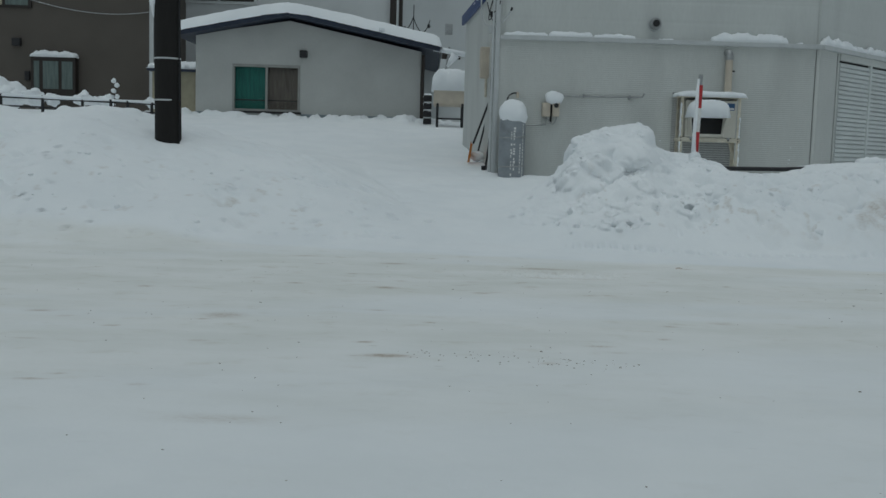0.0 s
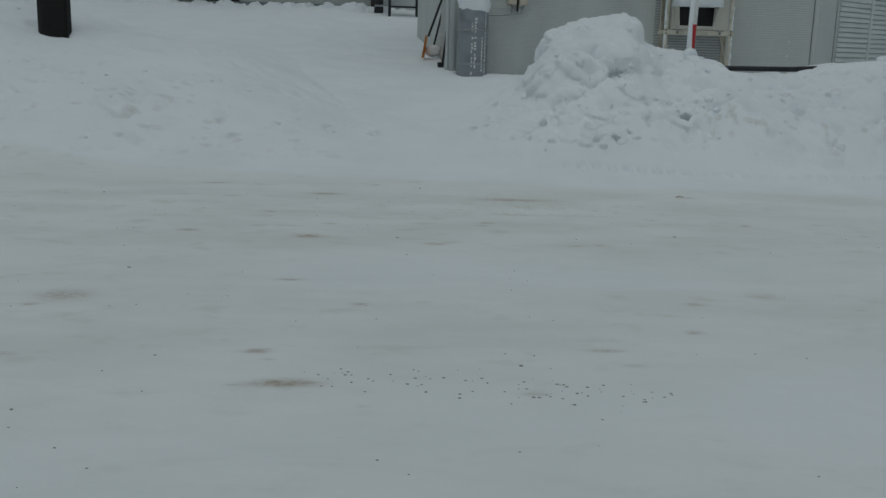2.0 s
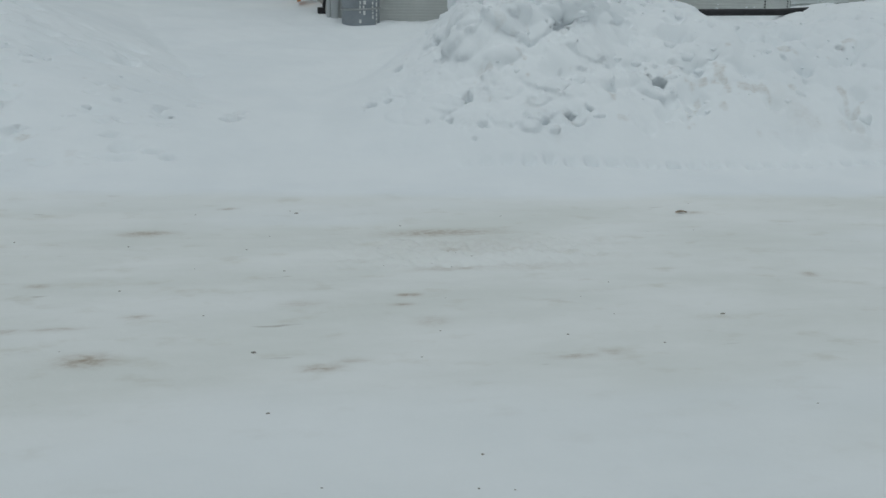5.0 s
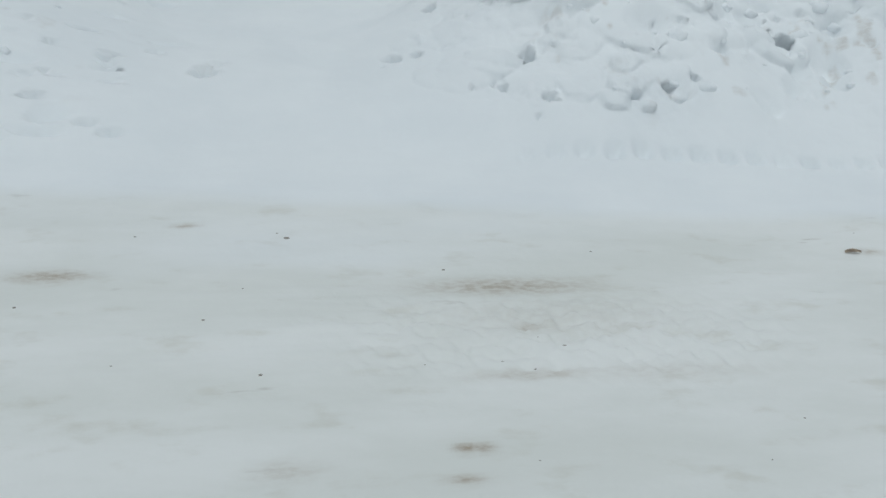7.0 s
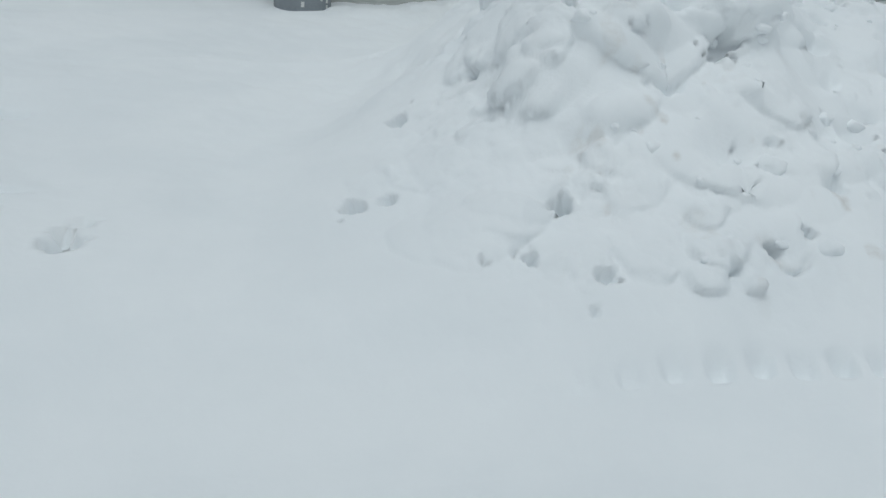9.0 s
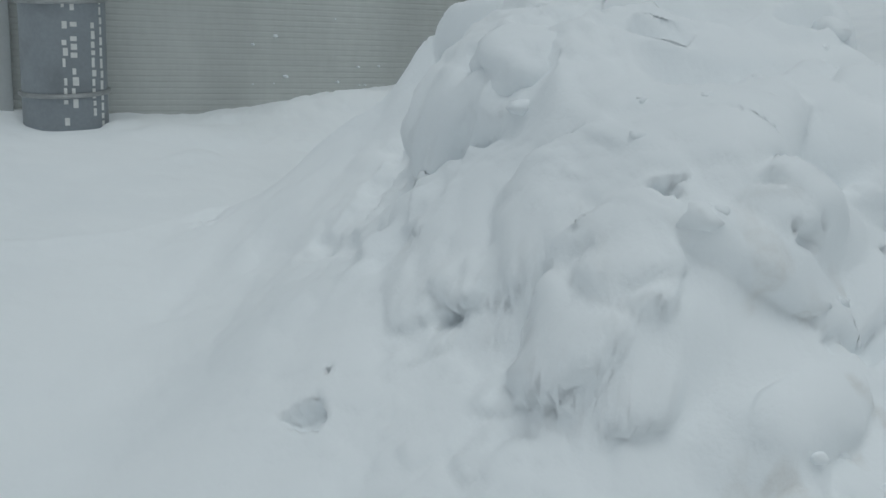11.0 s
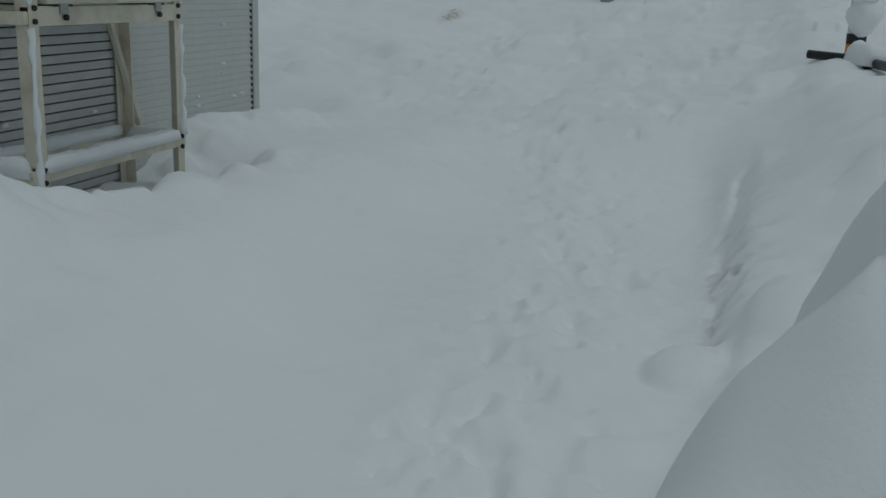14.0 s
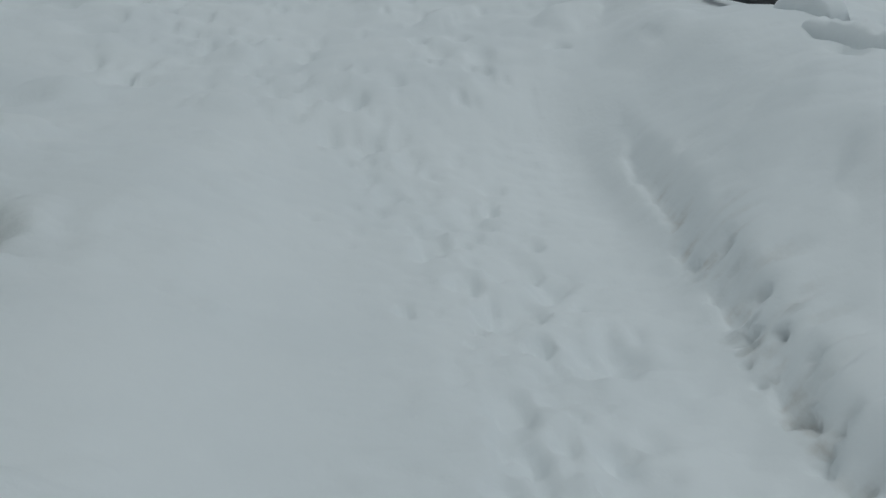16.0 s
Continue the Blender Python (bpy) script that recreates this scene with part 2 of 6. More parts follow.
def cap_of_snow(cx, cy, z, lx, ly, h, seed=0, angle=0.0, rough=0.12, bm=None, bulge=0.06):
    """A rounded pillow of snow on a flat top, lx by ly, h high, lapping a little over the edge."""
    tmp = bmesh.new()
    nx, ny = max(8, min(60, int(lx / 0.03))), max(8, min(40, int(ly / 0.03)))
    rows = []
    for j in range(ny + 1):
        row = []
        for i in range(nx + 1):
            u, v = 2 * i / nx - 1, 2 * j / ny - 1
            e = max(0.0, (1 - abs(u) ** 5) * (1 - abs(v) ** 5)) ** 0.45
            k = noise.fractal(Vector((u * lx * 3, v * ly * 3, seed * 7.3)), 1.0, 2.0, 4)
            g = 1 + bulge * (1 - e * 0.0) * k
            k2 = noise.noise(Vector((u * lx * 14, v * ly * 14, seed * 3.1)))
            row.append(tmp.verts.new((u * lx / 2 * g, v * ly / 2 * g, h * e * (1 + rough * 1.6 * k + rough * 0.9 * k2) - (0.02 if e < 0.02 else 0))))
        rows.append(row)
    for a, b in zip(rows, rows[1:]):
        for i in range(nx):
            tmp.faces.new((a[i], a[i + 1], b[i + 1], b[i]))
    edge = [rows[0][i] for i in range(nx)] + [rows[j][nx] for j in range(ny)] + [rows[ny][i] for i in range(nx, 0, -1)] + [rows[j][0] for j in range(ny, 0, -1)]
    tmp.faces.new(edge[::-1])
    tmp.transform(Matrix.Translation((cx, cy, z)) @ Matrix.Rotation(angle, 4, "Z"))
    return merge(bm, tmp)


def lump(c, r, seed=0, squash=0.7, rough=0.28, sub=3):
    tmp = bmesh.new()
    bmesh.ops.create_icosphere(tmp, subdivisions=sub, radius=1)
    for v in tmp.verts:
        k = noise.fractal(v.co * 1.1 + Vector((seed * 3.1, seed * 1.7, 0)), 1.0, 2.0, 4)
        s = r * (1 + rough * k)
        v.co = Vector((v.co.x * s, v.co.y * s, v.co.z * s * squash))
    tmp.transform(Matrix.Translation(c) @ Matrix.Rotation(seed * 1.3, 4, "Z"))
    return tmp


# ---- the lie of the snow ----
def lattice(x, y, seed):
    """Smooth value noise on whole numbers, -1 to 1."""
    xi, yi = np.floor(x).astype(np.int64), np.floor(y).astype(np.int64)
    fx, fy = x - xi, y - yi
    fx, fy = fx * fx * fx * (fx * (fx * 6 - 15) + 10), fy * fy * fy * (fy * (fy * 6 - 15) + 10)

    def h(a, b):
        n = (a * 374761393 + b * 668265263 + seed * 974711) & 0x7FFFFFFF
        n = ((n ^ (n >> 13)) * 1274126177) & 0x7FFFFFFF
        n = (n ^ (n >> 16)) & 0xFFFF
        return n / 32767.5 - 1
    return (h(xi, yi) * (1 - fx) + h(xi + 1, yi) * fx) * (1 - fy) + (h(xi, yi + 1) * (1 - fx) + h(xi + 1, yi + 1) * fx) * fy


def fbm(x, y, scale, octaves=4, seed=1, gain=0.5):
    a, out, tot = 1.0, 0.0, 0.0
    for o in range(octaves):
        out = out + a * lattice(x * scale * 2 ** o + 17.3 * o, y * scale * 2 ** o - 9.1 * o, seed + o)
        tot += a
        a *= gain
    return out / tot


def cells(x, y, scale, seed):
    """Distances to the nearest and second nearest of scattered points, and a value of its own for each cell."""
    X, Y = x * scale, y * scale
    xi, yi = np.floor(X).astype(np.int64), np.floor(Y).astype(np.int64)
    d1, d2, own = np.full(x.shape, 9.0), np.full(x.shape, 9.0), np.zeros(x.shape)

    def h(a, b, k):
        n = (a * 374761393 + b * 668265263 + (seed + k) * 974711) & 0x7FFFFFFF
        n = ((n ^ (n >> 13)) * 1274126177) & 0x7FFFFFFF
        return ((n ^ (n >> 16)) & 0xFFFF) / 65535.0
    for i in (-1, 0, 1):
        for j in (-1, 0, 1):
            px, py = xi + i + h(xi + i, yi + j, 1), yi + j + h(xi + i, yi + j, 2)
            d = np.hypot(X - px, Y - py)
            near = d < d1
            d2 = np.where(near, d1, np.minimum(d2, d))
            own = np.where(near, h(xi + i, yi + j, 3), own)
            d1 = np.where(near, d, d1)
    return d1, d2, own


def smooth(a, b, v):
    t = np.clip((v - a) / (b - a), 0, 1)
    return t * t * (3 - 2 * t)


def road_edge(x):
    return np.interp(x, [-7, -4, -1.5, 0, 2, 5], [-4.95, -5.05, -5.42, -5.6, -5.76, -5.9])


BASE_Y = [-5.7, -5.2, -4.4, -3.4, -2.5, -1.8, -1.3, -0.9, -0.3, 0, 11.5, 30, 400]
BASE_Z = [0.0, 0.04, 0.15, 0.31, 0.43, 0.50, 0.56, 0.60, 0.66, 0.68, 1.72, 2.2, 3.0]
PATH_Z = [0.0, 0.04, 0.15, 0.31, 0.45, 0.50, 0.52, 0.68, 0.77, 0.80, 1.2, 1.5, 2.0]
FAR_Z = [0.0, 0.04, 0.15, 0.31, 0.45, 0.54, 0.58, 0.61, 0.66, 0.68, 1.0, 1.3, 2.0]
CREST_X = [-0.5, -0.1, 0.18, 0.38, 0.54, 0.65, 0.80, 1.32, 1.50, 1.75, 2.05, 2.33, 2.45, 3.1, 3.5, 4.0, 5.0, 7.0, 12, 60]
CREST_Z = [0.15, 0.44, 0.66, 0.82, 0.98, 1.22, 1.28, 1.37, 1.19, 1.08, 1.02, 0.97, 0.85, 0.84, 0.94, 0.99, 1.05, 1.05, 0.9, 0.8]
MOUND_Y = [-5.12, -4.96, -4.86, -4.6, -4.25, -3.85, -3.4, -3.0]
MOUND_V = [0, 0.05, 0.13, 0.24, 0.45, 0.72, 0.95, 1.0]
FARB_Y = [-5.3, -4.95, -4.35, -3.6, -2.9, -2.2, -1.4, -0.5]
FARB_V = [0, 0.15, 0.7, 1.0, 1.0, 0.6, 0.25, 0]
RIDGE_Y = [-5.15, -4.95, -4.82, -4.62, -4.28, -3.9, -3.4, -3.0, -2.80, -2.62, -2.46, -2.34, -2.24]
RIDGE_V = [0, 0.04, 0.15, 0.42, 0.72, 0.93, 1.0, 0.96, 0.80, 0.60, 0.40, 0.16, 0]
LEFT_X = [-60, -8, -6.3, -5.9, -5.4, -5.0, -4.5, -4.0, -3.2, -2.5, -1.9, -1.4, -1.0]
LEFT_Z = [1.3, 1.40, 1.43, 1.30, 1.42, 1.47, 1.38, 1.22, 1.10, 0.88, 0.66, 0.45, 0.3]
LEFT_Y = [-5.2, -4.92, -4.5, -4.05, -3.2, -2.6, -2.1, -1.3, 0.5, 3]
LEFT_V = [0, 0.08, 0.28, 0.48, 0.80, 0.97, 1.0, 0.85, 0.5, 0.0]


TRAIL_X = [-0.5, 0.1, 0.6, 1.3, 2.5, 3.4, 3.9, 4.8, 5.8, 8, 14]
TRAIL_Y = [-3.2, -2.3, -1.98, -1.85, -1.83, -1.93, -1.80, -1.58, -1.12, -0.2, 1.5]


def soften(xs, vs, q, w):
    """A polyline with its corners rounded over about w metres."""
    return sum(np.interp(q + o * w, xs, vs) * k for o, k in ((-1, 0.2), (-0.5, 0.2), (0, 0.2), (0.5, 0.2), (1, 0.2)))


# blocks of broken snow on the face of the heap: place, half-width, half-height, lip, lean
BLOCKS = ((0.98, -4.05, 0.26, 0.27, 0.055, 0.0), (0.80, -4.29, 0.128, 0.086, 0.035, 0.1), (0.45, -3.67, 0.078, 0.08, 0.025, 0.0), (0.55, -3.85, 0.083, 0.063, 0.03, 0.0), (0.62, -4.04, 0.071, 0.082, 0.032, 0.1),
          (0.62, -4.09, 0.034, 0.021, 0.02, 0.0), (0.49, -4.01, 0.087, 0.058, 0.03, 0.0), (0.59, -4.14, 0.064, 0.052, 0.032, 0.0), (0.39, -3.73, 0.055, 0.03, 0.018, 0.0), (0.26, -4.45, 0.226, 0.16, 0.06, 0.1),
          (0.52, -4.65, 0.113, 0.13, 0.035, -0.2), (0.72, -4.72, 0.114, 0.127, 0.035, 0.2), (0.91, -4.76, 0.09, 0.095, 0.04, 0.1), (0.83, -4.85, 0.073, 0.058, 0.035, 0.0))
BLOCKS += ((0.98, -4.86, 0.039, 0.035, 0.035, 0.0), (1.16, -4.70, 0.082, 0.122, 0.04, 0.4), (0.63, -4.42, 0.064, 0.084, 0.02, 0.0), (1.09, -4.47, 0.23, 0.124, 0.04, -0.3), (0.03, -4.03, 0.085, 0.096, 0.03, 0.0),
           (0.20, -4.07, 0.138, 0.14, 0.025, 0.0), (0.94, -3.75, 0.19, 0.2, 0.04, 0.0), (1.33, -4.0, 0.107, 0.113, 0.035, 0.0), (1.37, -4.29, 0.151, 0.122, 0.03, -0.3), (1.36, -4.47, 0.114, 0.081, 0.03, 0.0),
           (0.42, -4.41, 0.154, 0.102, 0.025, 0.0), (0.75, -4.51, 0.114, 0.094, 0.025, 0.0), (0.94, -4.60, 0.086, 0.089, 0.03, 0.2), (1.72, -4.42, 0.16, 0.14, 0.06, -0.3))
# holes between the broken lumps: plan place, radius, depth
PITS = ((0.19, -3.68, 0.045, 0.07), (0.436, -3.74, 0.035, 0.06), (0.744, -3.93, 0.03, 0.06), (0.531, -4.50, 0.035, 0.08), (0.56, -4.80, 0.035, 0.06), (-0.052, -4.18, 0.05, 0.06),
        (0.06, -4.20, 0.04, 0.05), (0.93, -4.83, 0.03, 0.07), (1.107, -4.73, 0.04, 0.09), (1.254, -4.71, 0.03, 0.09), (1.80, -4.40, 0.07, 0.13), (1.19, -4.13, 0.05, 0.09),
        (0.49, -4.90, 0.02, 0.03), (-0.93, -4.26, 0.07, 0.13), (-0.88, -4.13, 0.035, 0.04), (-1.16, -4.03, 0.045, 0.05), (-1.31, -4.3, 0.04, 0.05), (1.025, -2.85, 0.03, 0.08), (0.98, -2.855, 0.022, 0.09), (0.39, -4.64, 0.03, 0.05), (0.253, -4.63, 0.015, 0.03), (0.542, -3.9, 0.014, 0.03), (0.475, -3.5, 0.02, 0.03), (1.14, -4.4, 0.015, 0.03))


def build_heights(x, y):
    wob = 0.12 * fbm(x, y, 0.7, 3, 5)
    lane = smooth(0.9, 2.2, x + wob)
    away = smooth(4.3, 6.0, x + wob)
    base = soften(BASE_Y, BASE_Z, y + wob * 0.6, 0.25) * (1 - lane) + lane * (soften(BASE_Y, PATH_Z, y + wob * 0.3, 0.12) * (1 - away) + soften(BASE_Y, FAR_Z, y, 0.3) * away)
    z = base.copy()
    # ploughed bank on the far side of the lane mouth
    shift = 0.12 + 0.28 * smooth(-3.7, -2.6, y)
    crest = np.maximum(soften(CREST_X, CREST_Z, x - shift * smooth(2.0, 1.0, x) + 0.05 * fbm(x, y, 1.5, 3, 9), 0.05), 0)
    crest = crest - 0.25 * smooth(1.3, 1.7, x) * smooth(2.8, 2.2, x) * smooth(-3.1, -2.6, y)
    crest = crest - 0.28 * smooth(1.25, 1.6, x) * smooth(2.6, 2.0, x) * smooth(-2.74, -2.42, y)
    crest = crest - 0.10 * smooth(1.05, 1.3, x) * smooth(-2.85, -2.5, y)
    k = smooth(1.8, 2.6, x)
    warp = y + 0.16 * fbm(x, y, 1.1, 3, 21) * smooth(-2.2, -3.0, y)
    mound = soften(MOUND_Y, MOUND_V, warp, 0.12) * (1 - smooth(-2.55, -2.13, y - 0.24 * smooth(1.1, 0.7, x) + 0.05 * smooth(1.1, 1.4, x) + 0.07 * fbm(x, y, 2, 3, 23)))
    ridge = soften(RIDGE_Y, RIDGE_V, warp, 0.06) * (1 - away) + soften(FARB_Y, FARB_V, warp, 0.3) * away
    shape = mound * (1 - k) + ridge * k
    d = (crest - base) * shape
    z = base + 0.5 * (d + np.sqrt(d * d + (0.12 * smooth(0.0, 0.35, shape)) ** 2))
    # bank beside the pole
    lc = np.maximum(soften(LEFT_X, LEFT_Z, x + 0.15 * fbm(x, y, 0.9, 3, 31), 0.15), 0)
    ls = soften(LEFT_Y, LEFT_V, y + 0.25 * fbm(x, y, 0.8, 3, 33), 0.25)
    z = np.maximum(z, base + (lc - base) * ls)
    off_road = smooth(0.1, 0.9, y - road_edge(x))
    heap = np.clip(shape * smooth(-0.15, 0.4, x) * smooth(-1.9, -2.6, y), 0, 1) * smooth(5.5, 3.5, x)
    lefth = np.clip(ls * smooth(-1.2, -2.2, x), 0, 1) * smooth(-1.5, -2.5, y)
    # broken lumps: domes laid one over another
    rnd = random.Random(11)

    rest = z.copy()
    gyv, gxv = np.gradient(rest, y[:, 0], x[0])

    def domes(count, x0, x1, y0, y1, rmin, rmax, keep, mask, proud=0.3):
        xs, ys = x[0], y[:, 0]
        for _ in range(count):
            cx, cy = rnd.uniform(x0, x1), rnd.uniform(y0, y1)
            r = rmin + (rmax - rmin) * rnd.random() ** 2.2
            a, st, sq, up = rnd.uniform(0, 3.14), rnd.uniform(0.6, 1.0), rnd.uniform(0.35, 0.65), rnd.uniform(0.6, 1.3) * proud
            i0, i1 = np.searchsorted(xs, cx - r * 1.4), np.searchsorted(xs, cx + r * 1.4)
            j0, j1 = np.searchsorted(ys, cy - r * 1.4), np.searchsorted(ys, cy + r * 1.4)
            if i1 - i0 < 3 or j1 - j0 < 3:
                continue
            cj, ci = min(np.searchsorted(ys, cy), len(ys) - 1), min(np.searchsorted(xs, cx), len(xs) - 1)
            if mask[cj, ci] < keep * rnd.random() + 0.05:
                continue
            X, Y = x[j0:j1, i0:i1] - cx, y[j0:j1, i0:i1] - cy
            U, V = (X * math.cos(a) + Y * math.sin(a)) / r, (-X * math.sin(a) + Y * math.cos(a)) / (r * st)
            q = np.sqrt(U * U + V * V) * (1 + 0.3 * fbm(X + cx, Y + cy, 1.1 / r, 3, 70))
            dome = np.where(q < 1, np.sqrt(np.clip(1 - np.minimum(q, 1) ** 3, 0, 1)), -1.0)
            gx0, gy0 = float(np.clip(gxv[cj, ci], -1, 1)), float(np.clip(gyv[cj, ci], -1, 1))
            old = z[j0:j1, i0:i1]
            cand = rest[cj, ci] + r * sq * (up - 1) + dome * r * sq + 0.8 * (gx0 * X + gy0 * Y)
            w = 0.006 + 0.03 * r
            h = np.clip(0.5 + 0.5 * (cand - old) / w, 0, 1)
            mixed = old * (1 - h) + cand * h + w * h * (1 - h)
            z[j0:j1, i0:i1] = np.where(dome > 0, np.minimum(mixed, rest[j0:j1, i0:i1] + 0.22), old)

    domes(60, 0.5, 2.6, -4.7, -3.0, 0.12, 0.32, 0.9, heap, 0.14)
    domes(90, 0.6, 2.2, -4.85, -3.8, 0.035, 0.10, 0.9, heap, 0.26)
    domes(60, 2.4, 5.5, -4.85, -3.5, 0.08, 0.3, 0.9, heap, 0.18)
    domes(130, -9, -1.5, -5.0, -2.2, 0.06, 0.26, 1.2, lefth)
    domes(34, 0.4, 2.6, -1.3, -0.1, 0.10, 0.34, 0.4, smooth(0.2, 0.8, x) * smooth(-1.4, -0.9, y), 0.16)
    domes(70, 0.7, 1.7, -3.2, -2.55, 0.05, 0.2, 0.4, smooth(0.7, 0.95, x), 0.3)
    domes(80, 3.3, 5.4, -1.2, -0.05, 0.04, 0.13, 0.4, smooth(3.2, 3.6, x) * smooth(-1.3, -0.8, y))
    # lumps in front of the machine's stand and along the wall
    for cx, cy, r, h in ((2.3, -0.42, 0.16, 0.05), (2.52, -0.5, 0.11, 0.05), (2.72, -0.52, 0.12, 0.06), (2.95, -0.62, 0.13, 0.05), (2.05, -0.62, 0.2, 0.04), (1.6, -0.5, 0.22, 0.04), (2.35, -0.95, 0.2, 0.04),
                         (3.72, -0.16, 0.08, 0.05), (3.92, -0.24, 0.10, 0.03), (4.2, -0.12, 0.12, 0.03), (4.5, -0.2, 0.14, 0.05), (4.72, -0.3, 0.13, 0.05), (3.8, -0.55, 0.14, 0.03)):
        q = np.hypot(x - cx, (y - cy) * 1.2) * (1 + 0.25 * fbm(x, y, 5, 3, 75)) / r
        z += h * np.clip(1 - q * q, 0, 1) ** 0.7
    # small pits and scoops
    for _ in range(420):
        side = rnd.random()
        if side < 0.32:
            cx, cy = rnd.uniform(0.9, 5.0), rnd.uniform(-4.85, -3.1)
        elif side < 0.7:
            cx, cy = rnd.uniform(-7, -1.0), rnd.uniform(-5.0, -2.4)
        else:
            cx, cy = rnd.uniform(4.5, 12), rnd.uniform(-4.5, 1.5)
        r = rnd.uniform(0.03, 0.09)
        z -= dent(x, y, cx, cy, r, r * rnd.uniform(0.5, 1.0), rnd.uniform(0.03, 0.09) * (0.9 if side < 0.7 else 0.6))
    # lug prints of a crawler along the foot of the bank
    for i in range(40):
        cx = 0.40 + i * 0.1257
        cy = -5.085 + 0.01 * rnd.uniform(-1, 1)
        z -= np.exp(-((x - cx - 0.15 * (y - cy)) / 0.036) ** 4 - ((y - cy) / 0.036) ** 4) * rnd.uniform(0.03, 0.06) * min(1, 0.3 + 0.7 * cx)
    # trodden lane: footprints and a soft rut
    mid = np.interp(x, TRAIL_X, TRAIL_Y)
    for i in range(420):
        cx = 0.4 + 9.0 * rnd.random() ** 1.3
        cy = float(np.interp(cx, TRAIL_X, TRAIL_Y)) + rnd.gauss(0, 0.07 + 0.022 * cx)
        r = rnd.uniform(0.022, 0.07)
        z -= dent(x, y, cx, cy, r, r * rnd.uniform(0.4, 0.8), rnd.uniform(0.008, 0.026))
    for i in range(26):
        cx = 1.2 + i * 0.26 + rnd.uniform(-0.05, 0.05)
        cy = float(np.interp(cx, TRAIL_X, TRAIL_Y)) + (0.09 if i % 2 else -0.09) + rnd.uniform(-0.04, 0.04)
        z -= dent(x, y, cx, cy, 0.10, 0.045, rnd.uniform(0.02, 0.04))
    for i in range(120):
        cx, cy, r = rnd.uniform(4.8, 10), rnd.uniform(-2.2, 2.0), rnd.uniform(0.04, 0.14)
        z -= dent(x, y, cx, cy, r, r * 0.5, rnd.uniform(0.02, 0.05))
    # scarp of the shovelled edge, with scraped grooves
    scarp = smooth(2.1, 2.6, x) * smooth(5.2, 4.4, x)
    edge = y + 2.36 + 0.05 * (x - 3.0) * smooth(3.4, 4.4, x) + 0.03 * fbm(x, y, 2.2, 3, 44) + 0.012 * fbm(x, y, 22, 2, 46)
    z += scarp * 0.05 * smooth(0.03, -0.06, edge) * smooth(-0.7, -0.1, edge)
    z -= scarp * 0.035 * np.exp(-((edge - 0.03) / 0.022) ** 2) * smooth(-0.25, 0.25, fbm(x, y, 5, 3, 45))
    z -= scarp * 0.014 * np.exp(-((edge + 0.08) / 0.07) ** 2) * smooth(0.1, 0.5, fbm(x * 5, y, 5.5, 2, 47))
    z += 0.030 * smooth(0.35, 0.0, np.abs(y - mid)) * fbm(x, y, 7, 4, 51) * smooth(0, 1, x)
    z += 0.012 * smooth(0.9, 0.2, np.abs(y - mid)) * fbm(x * 1.4, y, 15, 3, 52) * smooth(1.2, 2.2, x)
    # ruts drawn along the lane by a dragged shovel
    drag = y - mid + 0.03 * fbm(x, y, 1.5, 2, 53)
    z -= 0.008 * smooth(0.28, 0.1, np.abs(drag)) * smooth(0.55, 0.95, np.sin(drag * 85)) * smooth(-0.2, 0.3, fbm(x * 0.6, y * 2, 3, 2, 54)) * smooth(1.6, 2.2, x) * smooth(4.2, 3.4, x)
    # rounded knob at the lane end of the crest and the cup-shaped hollow before it
    apron = 1.035 + 1.15 * (x - 0.985) + 0.25 * (y + 2.58)
    z -= smooth(0.30, 0.14, np.abs(y + 2.60)) * smooth(1.2, 1.06, x) * smooth(0.72, 0.88, x) * np.clip(z - apron, 0, 0.25)
    z += 0.13 * np.exp(-((x - 1.04) / 0.10) ** 2 - ((y + 2.32) / 0.08) ** 2) + 0.05 * np.exp(-((x - 1.03) / 0.07) ** 2 - ((y + 2.43) / 0.06) ** 2)
    z -= np.clip(z - (1.05 - 1.0 * (y + 2.44) - 0.7 * (x - 1.1)), 0, 0.2) * smooth(-2.50, -2.42, y) * smooth(1.0, 1.1, x) * smooth(1.6, 1.4, x) * smooth(-2.0, -2.15, y)
    qk = np.hypot((x - 1.19) / 0.19, (y + 2.535) / 0.135)
    z = np.maximum(z, 1.03 + 0.225 * np.sqrt(np.clip(1 - qk ** 2, 0, 1)) - 9 * (qk > 1))
    qh = np.hypot((x - 1.07) / 0.064, (y + 2.575) / 0.058) * (1 + 0.10 * fbm(x, y, 9, 2, 57))
    cup = smooth(1.3, 0.45, qh)
    z = z * (1 - cup) + 0.93 * cup
    # soft knolls where the heap runs out beside the lane
    for cx, cy, rx, ry, h in ((2.50, -2.27, 0.15, 0.11, 0.07), (2.66, -2.52, 0.17, 0.13, 0.06)):
        q = np.hypot((x - cx) / rx, (y - cy) / ry) * (1 + 0.2 * fbm(x, y, 4, 3, 58))
        z += h * np.clip(1 - q ** 2.2, 0, 1) ** 0.8
    # drift along the wall
    z += 0.10 * np.exp(-((x - 1.85) / 0.6) ** 4 - ((y + 0.5) / 0.28) ** 2) + 0.03 * np.exp(-((x - 1.9) / 0.6) ** 4) * smooth(-0.5, 0.0, y) * smooth(0.5, 0.1, y)
    z += 0.016 * fbm(x, y, 11, 4, 59) * smooth(-1.5, -0.8, y) * smooth(0.3, 0.0, y) * smooth(0.3, 1.0, x) * smooth(6.5, 5.5, x)
    # hollow below the machine's stand
    z -= 0.04 * smooth(3.4, 4.0, x) * smooth(-0.9, -0.3, y) * smooth(3, 1, y)
    z -= 0.2 * np.exp(-((x - 3.17) / 0.66) ** 6 - ((y + 0.16) / 0.36) ** 6)
